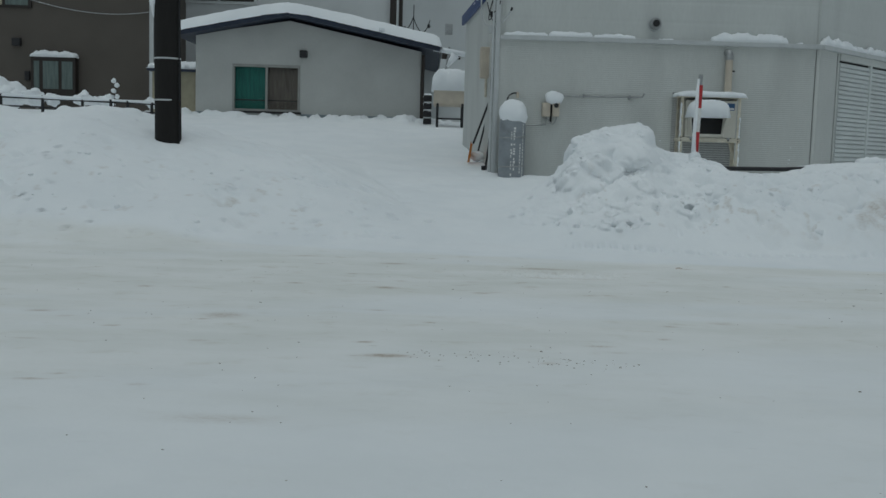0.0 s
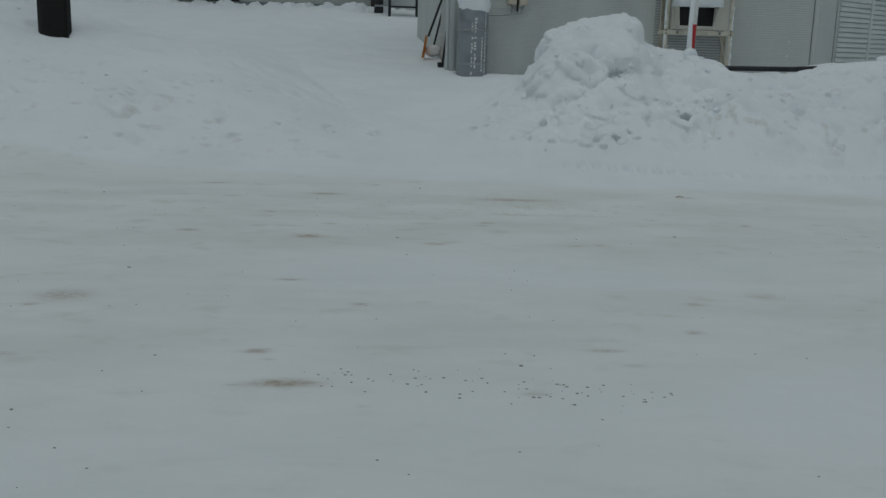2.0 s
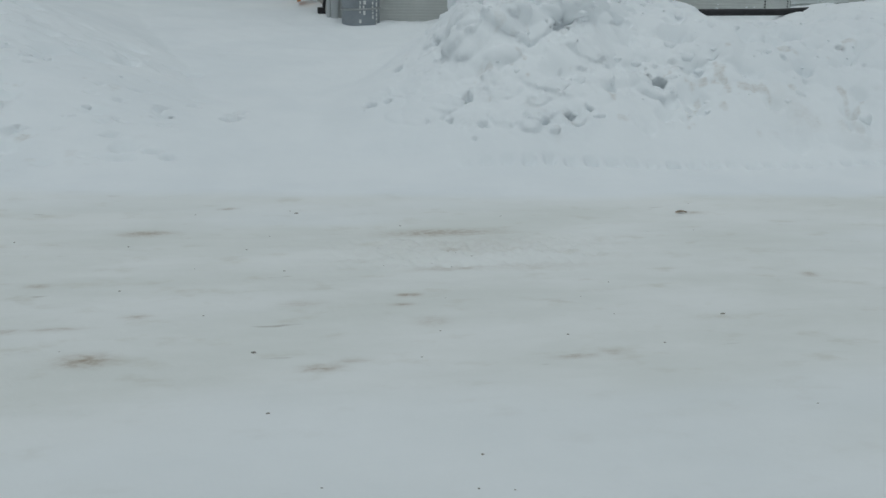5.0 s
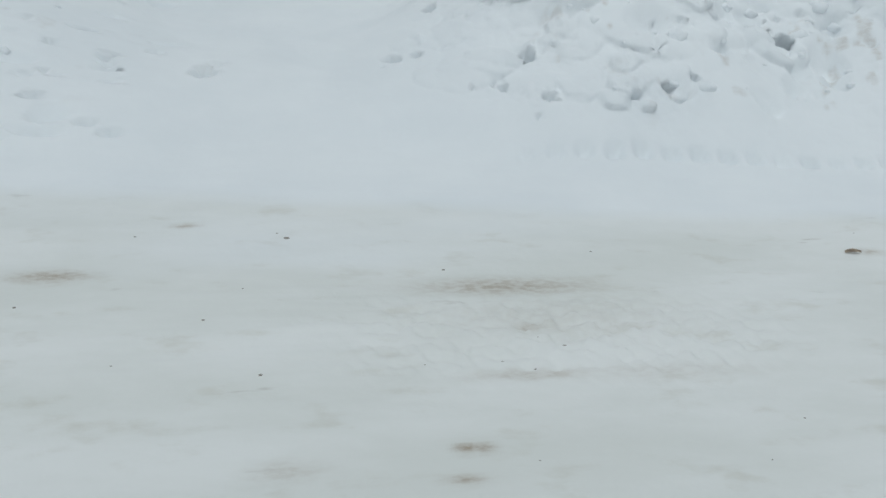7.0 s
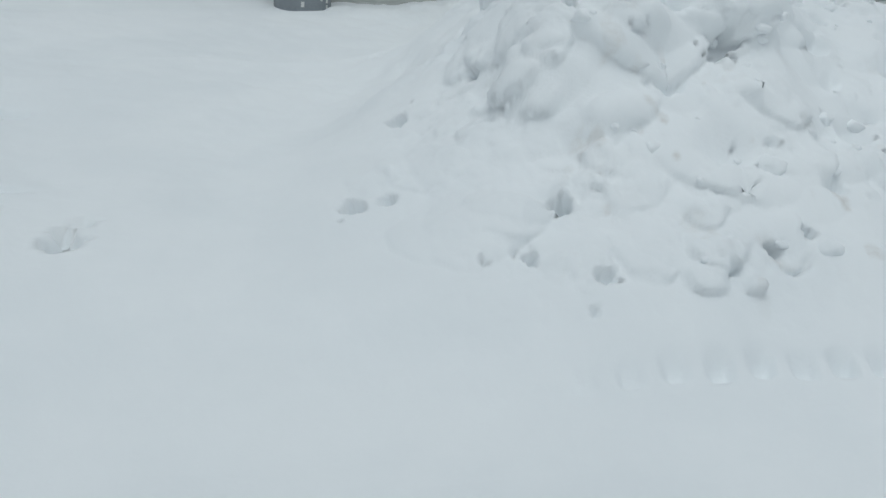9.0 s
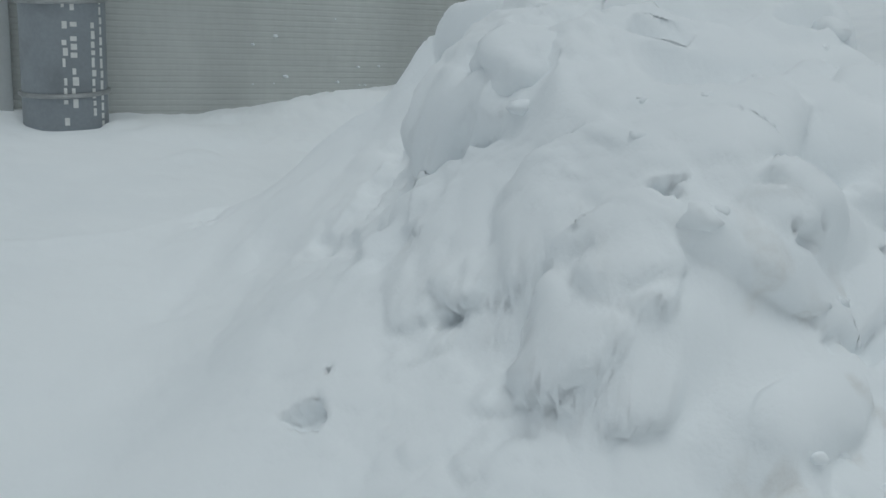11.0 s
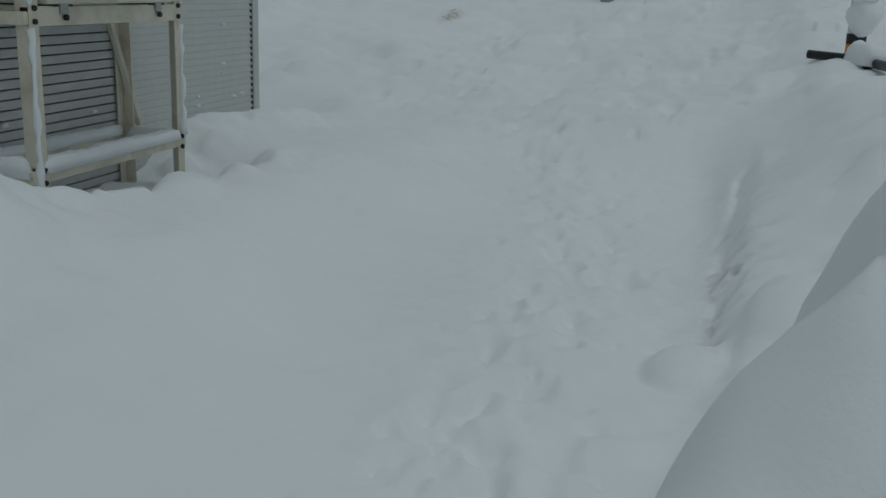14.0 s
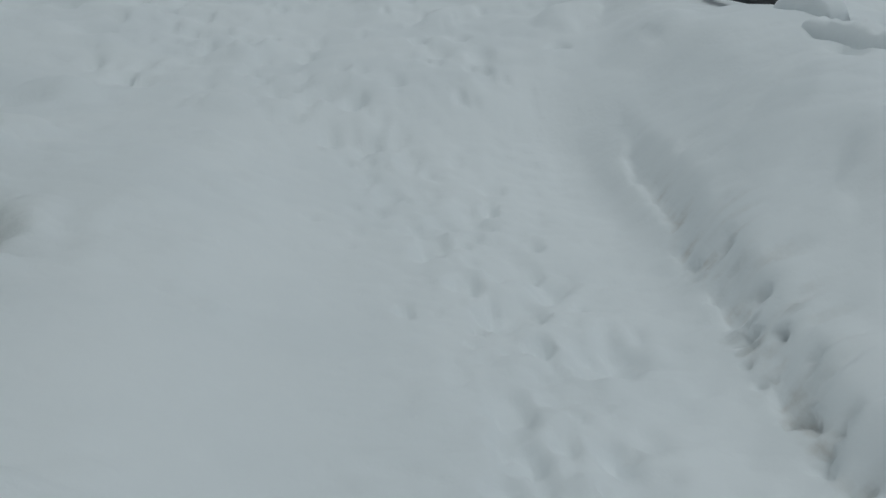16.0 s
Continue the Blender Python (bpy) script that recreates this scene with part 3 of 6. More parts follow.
    z -= 0.02 * np.exp(-((x - 0.23) / 0.3) ** 4 - ((y + 0.25) / 0.26) ** 4)
    z += off_road * (0.03 * fbm(x, y, 1.7, 4, 61) + 0.018 * (heap + lefth * 0.7 + 0.25) * fbm(x, y, 7, 4, 62))
    far = smooth(4.5, 6.5, x) * smooth(-5.2, -4.2, y)
    c1, c2, own = cells(x + 0.2 * fbm(x, y, 2, 3, 66), y, 2.2, 121)
    z += far * (0.06 * fbm(x, y, 1.3, 4, 64) + 0.035 * fbm(x, y, 4.5, 3, 65) + 0.07 * smooth(0.7, 1.0, own) * np.clip(1 - (c1 / 0.5) ** 2, 0, 1))
    z += 0.30 * np.abs(fbm(x, y, 2.6, 3, 68)) * np.exp(-((y - 10.9) / 0.45) ** 2) * smooth(-9, -7.5, x) * smooth(0, -1, x)
    # packed road: shallow wheel tracks
    onroad = 1 - off_road
    for c in (-7.0, -8.6, -10.6, -12.2):
        z -= onroad * 0.012 * np.exp(-((y - c + 0.05 * x) / 0.28) ** 2)
    z += onroad * (0.006 * fbm(x * 0.5, y * 1.5, 3, 4, 71) + 0.004 * fbm(x * 0.4, y * 2, 9, 3, 72))
    tread = np.exp(-((x - 0.17) / 0.56) ** 4 - ((y + 6.6) / 0.22) ** 4)
    grooves = smooth(0.8, 0.97, np.abs(np.sin((y + 0.03 * x) * 46)))
    blocks = np.sign(np.sin(x * 118 + 40 * y)) * smooth(-0.3, 0.15, fbm(x, y * 1.6, 6, 2, 74))
    z += tread * (0.003 * blocks - 0.005 * grooves * smooth(-0.2, 0.3, fbm(x * 0.7, y * 3, 4, 2, 75)) + 0.020 * fbm(x, y * 1.2, 26, 2, 73))
    z += 0.72 * smooth(5.5, 12, x) * smooth(-5.6, -3.8, y)
    z += 16 * smooth(45, 330, np.hypot(x, y))
    far_side = smooth(-17.5, -19.5, y)
    z += far_side * (0.7 + 0.2 * fbm(x, y, 0.6, 4, 81))
    rubble = np.clip(heap * 2.0 + 0.5 * lefth, 0, 1) * (0.45 * smooth(-2.1, -2.4, y) + 0.55 * smooth(-2.55, -3.1, y)) * smooth(-5.0, -4.8, y)
    return z, rubble


def dent(x, y, cx, cy, rx, ry, d):
    out = np.zeros_like(x)
    xs, ys = x[0], y[:, 0]
    i0, i1, j0, j1 = np.searchsorted(xs, cx - 2 * rx), np.searchsorted(xs, cx + 2 * rx), np.searchsorted(ys, cy - 2 * rx), np.searchsorted(ys, cy + 2 * rx)
    X, Y = x[j0:j1, i0:i1] - cx, y[j0:j1, i0:i1] - cy
    warp = 1 + 0.45 * fbm(X + cx, Y + cy, 0.9 / rx, 3, 77)
    out[j0:j1, i0:i1] = d * np.exp(-(((X / rx) ** 2 + (Y / ry) ** 2) * warp) ** 2.2)
    return out


def axis(pieces):
    out = []
    for a, b, step in pieces:
        out.append(np.linspace(a, b, max(2, int(round((b - a) / step)) + 1))[:-1])
    out.append(np.array([pieces[-1][1]]))
    return np.concatenate(out)


def spread(start, end, first):
    out, p, s = [], start, first
    while p < end:
        out.append(p)
        s *= 1.25
        p += s
    return np.array(out + [end])


gx = np.concatenate([-spread(9, 400, 0.2)[::-1], axis([(-8.95, -6.0, 0.07), (-6.0, -2.5, 0.038), (-2.5, -0.5, 0.026), (-0.5, 1.9, 0.0095), (1.9, 2.6, 0.016), (2.6, 3.8, 0.012), (3.8, 5.0, 0.02), (5.0, 9, 0.055), (9, 13, 0.1)])[:-1], spread(13, 400, 0.15)])
gy = np.concatenate([-spread(16, 400, 0.3)[::-1], axis([(-15.9, -11, 0.09), (-11, -6.95, 0.026), (-6.95, -6.2, 0.011), (-6.2, -5.4, 0.026), (-5.4, -5.0, 0.016), (-5.0, -3.4, 0.0095), (-3.4, -2.4, 0.014), (-2.4, -1.4, 0.014), (-1.4, -0.02, 0.024), (-0.02, 4, 0.07), (4, 10, 0.2), (10, 11.4, 0.06), (11.4, 16, 0.3)])[:-1], spread(16, 400, 0.4)])
GXX, GYY = np.meshgrid(gx, gy)
GZ, RUBBLE = build_heights(GXX, GYY)


def cells3(p, scale, seed):
    """As cells(), for points in space."""
    q = p * scale
    qi = np.floor(q).astype(np.int64)
    d1, d2, own = np.full(len(p), 9.0), np.full(len(p), 9.0), np.zeros(len(p))

    def h(a, k):
        n = (a[:, 0] * 374761393 + a[:, 1] * 668265263 + a[:, 2] * 1442695041 + (seed + k) * 974711) & 0x7FFFFFFF
        n = ((n ^ (n >> 13)) * 1274126177) & 0x7FFFFFFF
        return ((n ^ (n >> 16)) & 0xFFFF) / 65535.0
    for i in (-1, 0, 1):
        for j in (-1, 0, 1):
            for k in (-1, 0, 1):
                c = qi + np.array((i, j, k))
                d = np.sqrt((q[:, 0] - c[:, 0] - h(c, 1)) ** 2 + (q[:, 1] - c[:, 1] - h(c, 2)) ** 2 + (q[:, 2] - c[:, 2] - h(c, 4)) ** 2)
                near = d < d1
                d2 = np.where(near, d1, np.minimum(d2, d))
                own = np.where(near, h(c, 3), own)
                d1 = np.where(near, d, d1)
    return d1, d2, own


def lattice3(p, seed):
    i = np.floor(p).astype(np.int64)
    f = p - i
    f = f * f * f * (f * (f * 6 - 15) + 10)

    def h(a, b, c):
        n = ((i[:, 0] + a) * 374761393 + (i[:, 1] + b) * 668265263 + (i[:, 2] + c) * 1442695041 + seed * 974711) & 0x7FFFFFFF
        n = ((n ^ (n >> 13)) * 1274126177) & 0x7FFFFFFF
        return ((n ^ (n >> 16)) & 0xFFFF) / 32767.5 - 1
    out = 0.0
    for a in (0, 1):
        for b in (0, 1):
            for c in (0, 1):
                w = (f[:, 0] if a else 1 - f[:, 0]) * (f[:, 1] if b else 1 - f[:, 1]) * (f[:, 2] if c else 1 - f[:, 2])
                out = out + w * h(a, b, c)
    return out


# ploughed rubble: blocks with rounded faces and cracks, pushed out square to the slope
# slopes too steep for snow slump before that
for _ in range(6):
    sy_, sx_ = np.gradient(GZ, gy, gx)
    steep = smooth(1.0, 2.2, np.hypot(sx_, sy_)) * (RUBBLE > 0.01)
    mean = GZ.copy()
    mean[1:-1, 1:-1] = (GZ[:-2, 1:-1] + GZ[2:, 1:-1] + GZ[1:-1, :-2] + GZ[1:-1, 2:]) / 4
    GZ = GZ + steep * (mean - GZ)
PX, PY, PZ = GXX.copy(), GYY.copy(), GZ.copy()
gy_, gx_ = np.gradient(GZ, gy, gx)
inv = 1 / np.sqrt(1 + gx_ ** 2 + gy_ ** 2)
pick = RUBBLE > 0.02
pts = np.stack([GXX[pick], GYY[pick], GZ[pick]], -1)
warp3 = np.stack([fbm(pts[:, 0] + pts[:, 2], pts[:, 1], 3.2, 3, 131), fbm(pts[:, 0], pts[:, 1] - pts[:, 2], 3.2, 3, 132), fbm(pts[:, 0] - pts[:, 2], pts[:, 1] + pts[:, 2], 3.2, 3, 133)], -1)
loose = 0.2 + 0.8 * smooth(-0.3, 0.2, fbm(pts[:, 0], pts[:, 1], 1.5, 3, 134))
patch_ = 0.9 * smooth(1.5, 2.1, pts[:, 0])
for cx_, cy_, r_ in ((0.5, -3.85, 0.26), (0.95, -4.75, 0.2), (0.65, -4.45, 0.13), (1.06, -4.56, 0.13), (1.27, -4.15, 0.16), (1.15, -3.7, 0.12), (1.45, -4.5, 0.2), (0.5, -4.75, 0.1)):
    patch_ = np.maximum(patch_, np.exp(-(np.hypot(pts[:, 0] - cx_, pts[:, 1] - cy_) / r_) ** 4))
push = np.zeros(len(pts))
push += 0.05 * (np.minimum(np.abs(lattice3((pts + 0.07 * warp3) * 3.1, 141)), 0.75) ** 0.8 - 0.33)
lower_ = (0.65 + 0.35 * smooth(0.95, 0.7, pts[:, 2] + 0.2 * warp3[:, 0])) * (0.3 + 0.7 * smooth(2.3, 1.5, pts[:, 0] + 0.3 * warp3[:, 1]))
for sc_, amp_, sd_ in ((5.0, 0.026, 142), (9.5, 0.034, 143), (18.0, 0.026, 144), (33.0, 0.011, 145)):
    c1_, c2_, own_ = cells3(pts + 0.05 * warp3 + 0.012 * warp3[:, ::-1], sc_, sd_)
    there = (0.22 + patch_) * smooth(-0.25, 0.15, fbm(pts[:, 0] + pts[:, 2], pts[:, 1] - pts[:, 2], 0.35 * sc_, 2, sd_ + 20))
    push += there * lower_ * amp_ * (np.sqrt(np.clip(1 - (c1_ / 0.95) ** 2, 0, 1)) * (0.5 + own_) - 0.55)
push *= RUBBLE[pick]
PUSH = np.zeros_like(GZ)
PUSH[pick] = push
DROOP = np.zeros_like(GZ)
rp = random.Random(17)
# blocks of broken snow: place, half-width, half-height on the slope, how far the lower lip stands out, lean
FACE = 0.74 * GYY + 0.67 * GZ
for bx_, by_, a_, b_, lip_, lean_ in BLOCKS:
    i0, i1, j0, j1 = np.searchsorted(gx, bx_ - 1.6 * a_), np.searchsorted(gx, bx_ + 1.6 * a_), np.searchsorted(gy, by_ - 2.4 * b_ - 0.1), np.searchsorted(gy, by_ + 2.4 * b_ + 0.1)
    sub_ = (slice(j0, j1), slice(i0, i1))
    f0 = FACE[np.searchsorted(gy, by_), np.searchsorted(gx, bx_)]
    U_ = GXX[sub_] - bx_
    V_ = FACE[sub_] - f0 - lean_ * U_
    seed_ = int(900 + 37 * bx_ - 11 * by_)
    ragged = 1 + 0.30 * fbm(GXX[sub_], FACE[sub_], 1.1 / a_, 4, seed_)
    bend_ = 1.3 if a_ > 0.25 else 2.0
    q_ = ((np.abs(U_) / a_) ** bend_ + (np.abs(V_) / b_) ** bend_) ** (1 / bend_) * (ragged if bend_ > 1.5 else 1 + 0.4 * (ragged - 1))
    # the crown fades into the slope; stretches of the lower lip end sharp, others melt away
    rise = smooth(1.3, -0.1, V_ / b_)
    crisp = np.maximum(smooth(-0.25, 0.2, fbm(GXX[sub_], FACE[sub_], 0.9 / a_, 2, seed_ + 5)), float(a_ > 0.25))
    edge_ = np.clip((1.0 - q_) / (0.16 + 0.6 * (1 - crisp) + 0.4 * smooth(-0.1, 0.8, V_ / b_)), 0, 1) ** 0.6
    PUSH[sub_] += 0.8 * lip_ * rise * edge_
    DROOP[sub_] += 0.35 * lip_ * crisp * rise * edge_ * smooth(0.4, 0.95, q_) * smooth(0.0, -0.6, V_ / b_)
holes = [(px_, py_, r_ * 0.72, d_) for px_, py_, r_, d_ in PITS]
for _ in range(60):
    px_, py_ = rp.uniform(0.8, 4.6), rp.uniform(-4.8, -3.3)
    r_ = rp.uniform(0.01, 0.022)
    holes.append((px_, py_, r_, r_ * rp.uniform(1.0, 2.0)))
for _ in range(110):
    r_ = rp.uniform(0.015, 0.035)
    holes.append((rp.uniform(-6.5, -1.3), rp.uniform(-5.15, -3.0), r_, r_ * rp.uniform(0.8, 1.6)))
for _ in range(46):
    r_ = rp.uniform(0.008, 0.02)
    holes.append((rp.uniform(2.6, 3.7), -2.33 - 0.10 * rp.random() ** 2 + rp.uniform(-0.02, 0.02), r_, r_ * rp.uniform(1.0, 2.2)))
for px_, py_, r_, d_ in holes:
    i0, i1 = np.searchsorted(gx, px_ - 2.2 * r_), np.searchsorted(gx, px_ + 2.2 * r_)
    j0, j1 = np.searchsorted(gy, py_ - 2.2 * r_), np.searchsorted(gy, py_ + 2.2 * r_)
    if i1 - i0 < 3 or j1 - j0 < 3:
        continue
    sub_ = (slice(j0, j1), slice(i0, i1))
    X_, Y_ = GXX[sub_] - px_, GYY[sub_] - py_
    Z_ = GZ[sub_] - GZ[min(np.searchsorted(gy, py_), len(gy) - 1), min(np.searchsorted(gx, px_), len(gx) - 1)]
    q_ = (X_ ** 2 + Y_ ** 2 + Z_ ** 2 * 1.5) / r_ ** 2 * (1 + 1.3 * fbm(X_ + px_, (Y_ + py_) * 0.7 + Z_, 1.3 / r_, 4, 78)) * (1 + 0.5 * np.tanh(-Y_ / r_))
    PUSH[sub_] -= d_ * np.exp(-np.clip(q_, 0, 9) ** 3)
# broken lumps with dents between them on the flank above the trodden side
flank = smooth(-2.68, -2.86, GYY - 0.35 * (GXX - 0.75)) * smooth(-3.6, -3.4, GYY) * smooth(0.30, 0.5, GXX) * smooth(1.2, 1.05, GXX)
PUSH += flank * (0.06 * fbm(GXX + 0.6 * GZ, GYY - 0.3 * GZ, 6, 3, 161) + 0.06 * (0.2 - np.abs(fbm(GXX + 0.4 * GZ, GYY, 9, 3, 162))))
# the top of the heap is one big block that leans out over the rubble
lean = smooth(0.80, 1.02, GZ + 0.05 * fbm(GXX, GYY, 3, 3, 151)) * smooth(0.55, 0.8, GXX) * smooth(1.75, 1.4, GXX) * smooth(-2.6, -3.2, GYY)
PY -= 0.13 * lean
PX -= 0.07 * lean * smooth(1.3, 1.0, GXX)
PX -= gx_ * inv * PUSH
PY -= gy_ * inv * PUSH + 0.15 * PUSH * (RUBBLE > 0)
PZ += inv * PUSH - 0.30 * np.minimum(PUSH, 0.03) * RUBBLE - 0.7 * DROOP
PY -= 0.45 * DROOP
# the knob hangs over its hollow
hang = smooth(0.98, 1.10, GZ) * np.clip(1 - np.hypot((GXX - 1.19) / 0.17, (GYY + 2.54) / 0.15) ** 2, 0, 1)
PX -= 0.10 * hang
PY -= 0.03 * hang


def ground_at(px, py):
    i, j = min(max(np.searchsorted(gx, px), 1), len(gx) - 1), min(max(np.searchsorted(gy, py), 1), len(gy) - 1)
    u, v = (px - gx[i - 1]) / (gx[i] - gx[i - 1]), (py - gy[j - 1]) / (gy[j] - gy[j - 1])
    return float((GZ[j - 1, i - 1] * (1 - u) + GZ[j - 1, i] * u) * (1 - v) + (GZ[j, i - 1] * (1 - u) + GZ[j, i] * u) * v)


PACKED = (1 - smooth(-0.06, 0.14, GYY - road_edge(GXX) + 0.08 * fbm(GXX, GYY, 1.2, 4, 91)))
PACKED = PACKED * (0.3 + 0.7 * smooth(-0.35, 0.35, fbm(GXX * 0.35, GYY * 1.3, 0.9, 4, 92) + 0.45 * smooth(-11.5, -7.0, GYY) - 0.1))
PACKED = PACKED * (0.4 + 0.6 * smooth(-11.8, -9.0, GYY + 0.5 * fbm(GXX * 0.3, GYY, 0.8, 3, 93)))
DIRT = np.zeros_like(GXX)
# stains on the packed road: place, half-lengths, strength
STAINS = [(0.06, -6.28, 0.24, 0.06, 0.55), (0.0, -6.83, 0.14, 0.025, 0.35), (0.35, -6.83, 0.25, 0.04, 0.15), (0.15, -6.5, 0.4, 0.14, 0.12), (-2.17, -9.07, 0.11, 0.09, 0.5), (-1.28, -9.82, 0.04, 0.02, 0.9),
          (-1.262, -7.71, 0.075, 0.05, 0.7), (-0.565, -7.85, 0.06, 0.025, 0.6), (-0.466, -7.8, 0.05, 0.015, 0.45), (-1.25, -6.16, 0.10, 0.045, 0.6), (-0.225, -7.16, 0.025, 0.02, 0.9), (-0.185, -7.165, 0.025, 0.018, 0.8),
          (-0.25, -7.29, 0.04, 0.018, 0.55), (-0.6, -7.22, 0.07, 0.04, 0.25), (-0.17, -7.48, 0.06, 0.04, 0.25), (-1.15, -10.15, 0.10, 0.03, 1.0), (-1.94, -7.6, 0.06, 0.035, 0.6), (0.22, -7.86, 0.06, 0.015, 0.5)]
STAINS += [(0.345, -7.845, 0.03, 0.015, 0.55), (-2.08, -5.76, 0.11, 0.03, 0.45), (-1.27, -8.715, 0.06, 0.025, 0.55), (-0.94, -9.16, 0.03, 0.02, 0.6), (0.51, -9.07, 0.05, 0.02, 0.55), (0.87, -8.9, 0.07, 0.05, 0.35), (-1.4, -7.42, 0.08, 0.02, 0.4),
           (-2.64, -10.8, 0.06, 0.015, 0.8), (-2.58, -10.67, 0.03, 0.012, 0.7), (-2.71, -9.5, 0.04, 0.02, 0.8), (-3.25, -9.1, 0.06, 0.02, 0.7), (-0.03, -9.75, 0.07, 0.014, 0.5), (-1.73, -11.34, 0.2, 0.04, 0.3), (-0.91, -5.73, 0.04, 0.02, 0.5), (9.4, 0.25, 0.24, 0.06, 0.6)]
rs_ = random.Random(31)
for _ in range(26):
    STAINS.append((rs_.uniform(-4.2, 1.6), rs_.uniform(-10.9, -5.9), rs_.uniform(0.02, 0.06), rs_.uniform(0.012, 0.028), rs_.uniform(0.3, 0.6)))
for sx, sy, rx, ry, k in STAINS:
    DIRT = np.maximum(DIRT, k * np.exp(-(((GXX - sx) / rx) ** 2 + ((GYY - sy) / ry) ** 2) ** 1.1))
DIRT = np.clip(DIRT * 1.3, 0, 1)
# soot and soil caught in the broken snow at the foot of the banks
low = smooth(0.15, 0.5, fbm(GXX, GYY, 2.6, 4, 95))
DIRT = np.maximum(DIRT, 0.5 * low * smooth(2.4, 3.0, GXX) * np.exp(-((GYY + 4.62) / 0.2) ** 2) * smooth(7, 5, GXX))
DIRT = np.maximum(DIRT, 0.2 * smooth(0.1, 0.6, fbm(GXX, GYY, 9.0, 4, 96)) * np.exp(-((GXX - 1.0) / 0.2) ** 2 - ((GYY + 4.75) / 0.14) ** 2))
DIRT = np.maximum(DIRT, 0.25 * smooth(0.2, 0.55, fbm(GXX, GYY, 9.0, 4, 97)) * np.exp(-((GXX - 1.2) / 0.1) ** 2 - ((GYY + 4.13) / 0.1) ** 2))
# broken brown line in the groove of the shovelled edge, fainter streaks above it
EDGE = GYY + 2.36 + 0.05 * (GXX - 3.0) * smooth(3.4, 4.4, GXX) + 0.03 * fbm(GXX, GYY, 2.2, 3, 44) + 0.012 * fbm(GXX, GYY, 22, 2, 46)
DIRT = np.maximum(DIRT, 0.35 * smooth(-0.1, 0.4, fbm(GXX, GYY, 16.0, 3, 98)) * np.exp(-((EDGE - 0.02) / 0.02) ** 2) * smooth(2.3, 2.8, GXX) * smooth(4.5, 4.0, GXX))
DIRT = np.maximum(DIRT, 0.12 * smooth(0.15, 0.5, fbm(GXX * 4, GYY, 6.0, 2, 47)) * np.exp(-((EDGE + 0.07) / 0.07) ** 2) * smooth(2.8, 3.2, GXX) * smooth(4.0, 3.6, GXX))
# more soil in patches on the left bank and low on the right one
DIRT = np.maximum(DIRT, 0.45 * smooth(0.15, 0.5, fbm(GXX, GYY, 5.0, 4, 99)) * np.exp(-((GXX + 2.95) / 0.22) ** 2 - ((GYY + 4.45) / 0.22) ** 2))
DIRT = np.maximum(DIRT, 0.28 * smooth(0.45, 0.6, fbm(GXX, GYY, 9.0, 3, 100)) * smooth(-1.2, -2.2, GXX) * smooth(-7.5, -6, GXX) * np.exp(-((GYY + 4.3) / 0.7) ** 4))
DIRT = np.maximum(DIRT, 0.3 * smooth(0.42, 0.6, fbm(GXX, GYY, 9.0, 3, 101)) * smooth(0.4, 0.9, GXX) * smooth(6, 5, GXX) * np.exp(-((GYY + 4.45) / 0.4) ** 4))


def sheet(name, j0, j1, label, category):
    sub = slice(j0, j1)
    X, Y, Z = PX[sub], PY[sub], PZ[sub]
    ny, nx = X.shape
    idx = np.arange(ny * nx).reshape(ny, nx)
    quads = np.stack([idx[:-1, :-1], idx[:-1, 1:], idx[1:, 1:], idx[1:, :-1]], -1).reshape(-1, 4)
    me = bpy.data.meshes.new(name)
    me.vertices.add(ny * nx)
    me.vertices.foreach_set("co", np.stack([X, Y, Z], -1).astype(np.float32).ravel())
    me.loops.add(quads.size)
    me.loops.foreach_set("vertex_index", quads.astype(np.int32).ravel())
    me.polygons.add(len(quads))
    me.polygons.foreach_set("loop_start", np.arange(0, quads.size, 4, dtype=np.int32))
    me.polygons.foreach_set("use_smooth", np.ones(len(quads), dtype=bool))
    me.update(calc_edges=True)
    for key, data in (("packed", PACKED[sub]), ("dirt", DIRT[sub])):
        at = me.attributes.new(key, "FLOAT", "POINT")
        at.data.foreach_set("value", data.astype(np.float32).ravel())
    me.materials.append(GROUND)
    return tagged(new(name, me), label, category, kind="structure")


cut = int(np.searchsorted(gy, -5.4))
sheet("road", 0, cut + 1, "road of packed, icy, greyish snow with faint brown stains", "road")
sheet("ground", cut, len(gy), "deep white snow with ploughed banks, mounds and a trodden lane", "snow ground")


# ---- the grey building ----
TH = radians(44)
CX = 4.78
DIR = Vector((math.cos(TH), math.sin(TH)))


def on_slant(d, out=0.0):
    """Plan point d metres along the slanted wall, out metres in front of it."""
    return (CX + DIR.x * d + DIR.y * out, DIR.y * d - DIR.x * out)


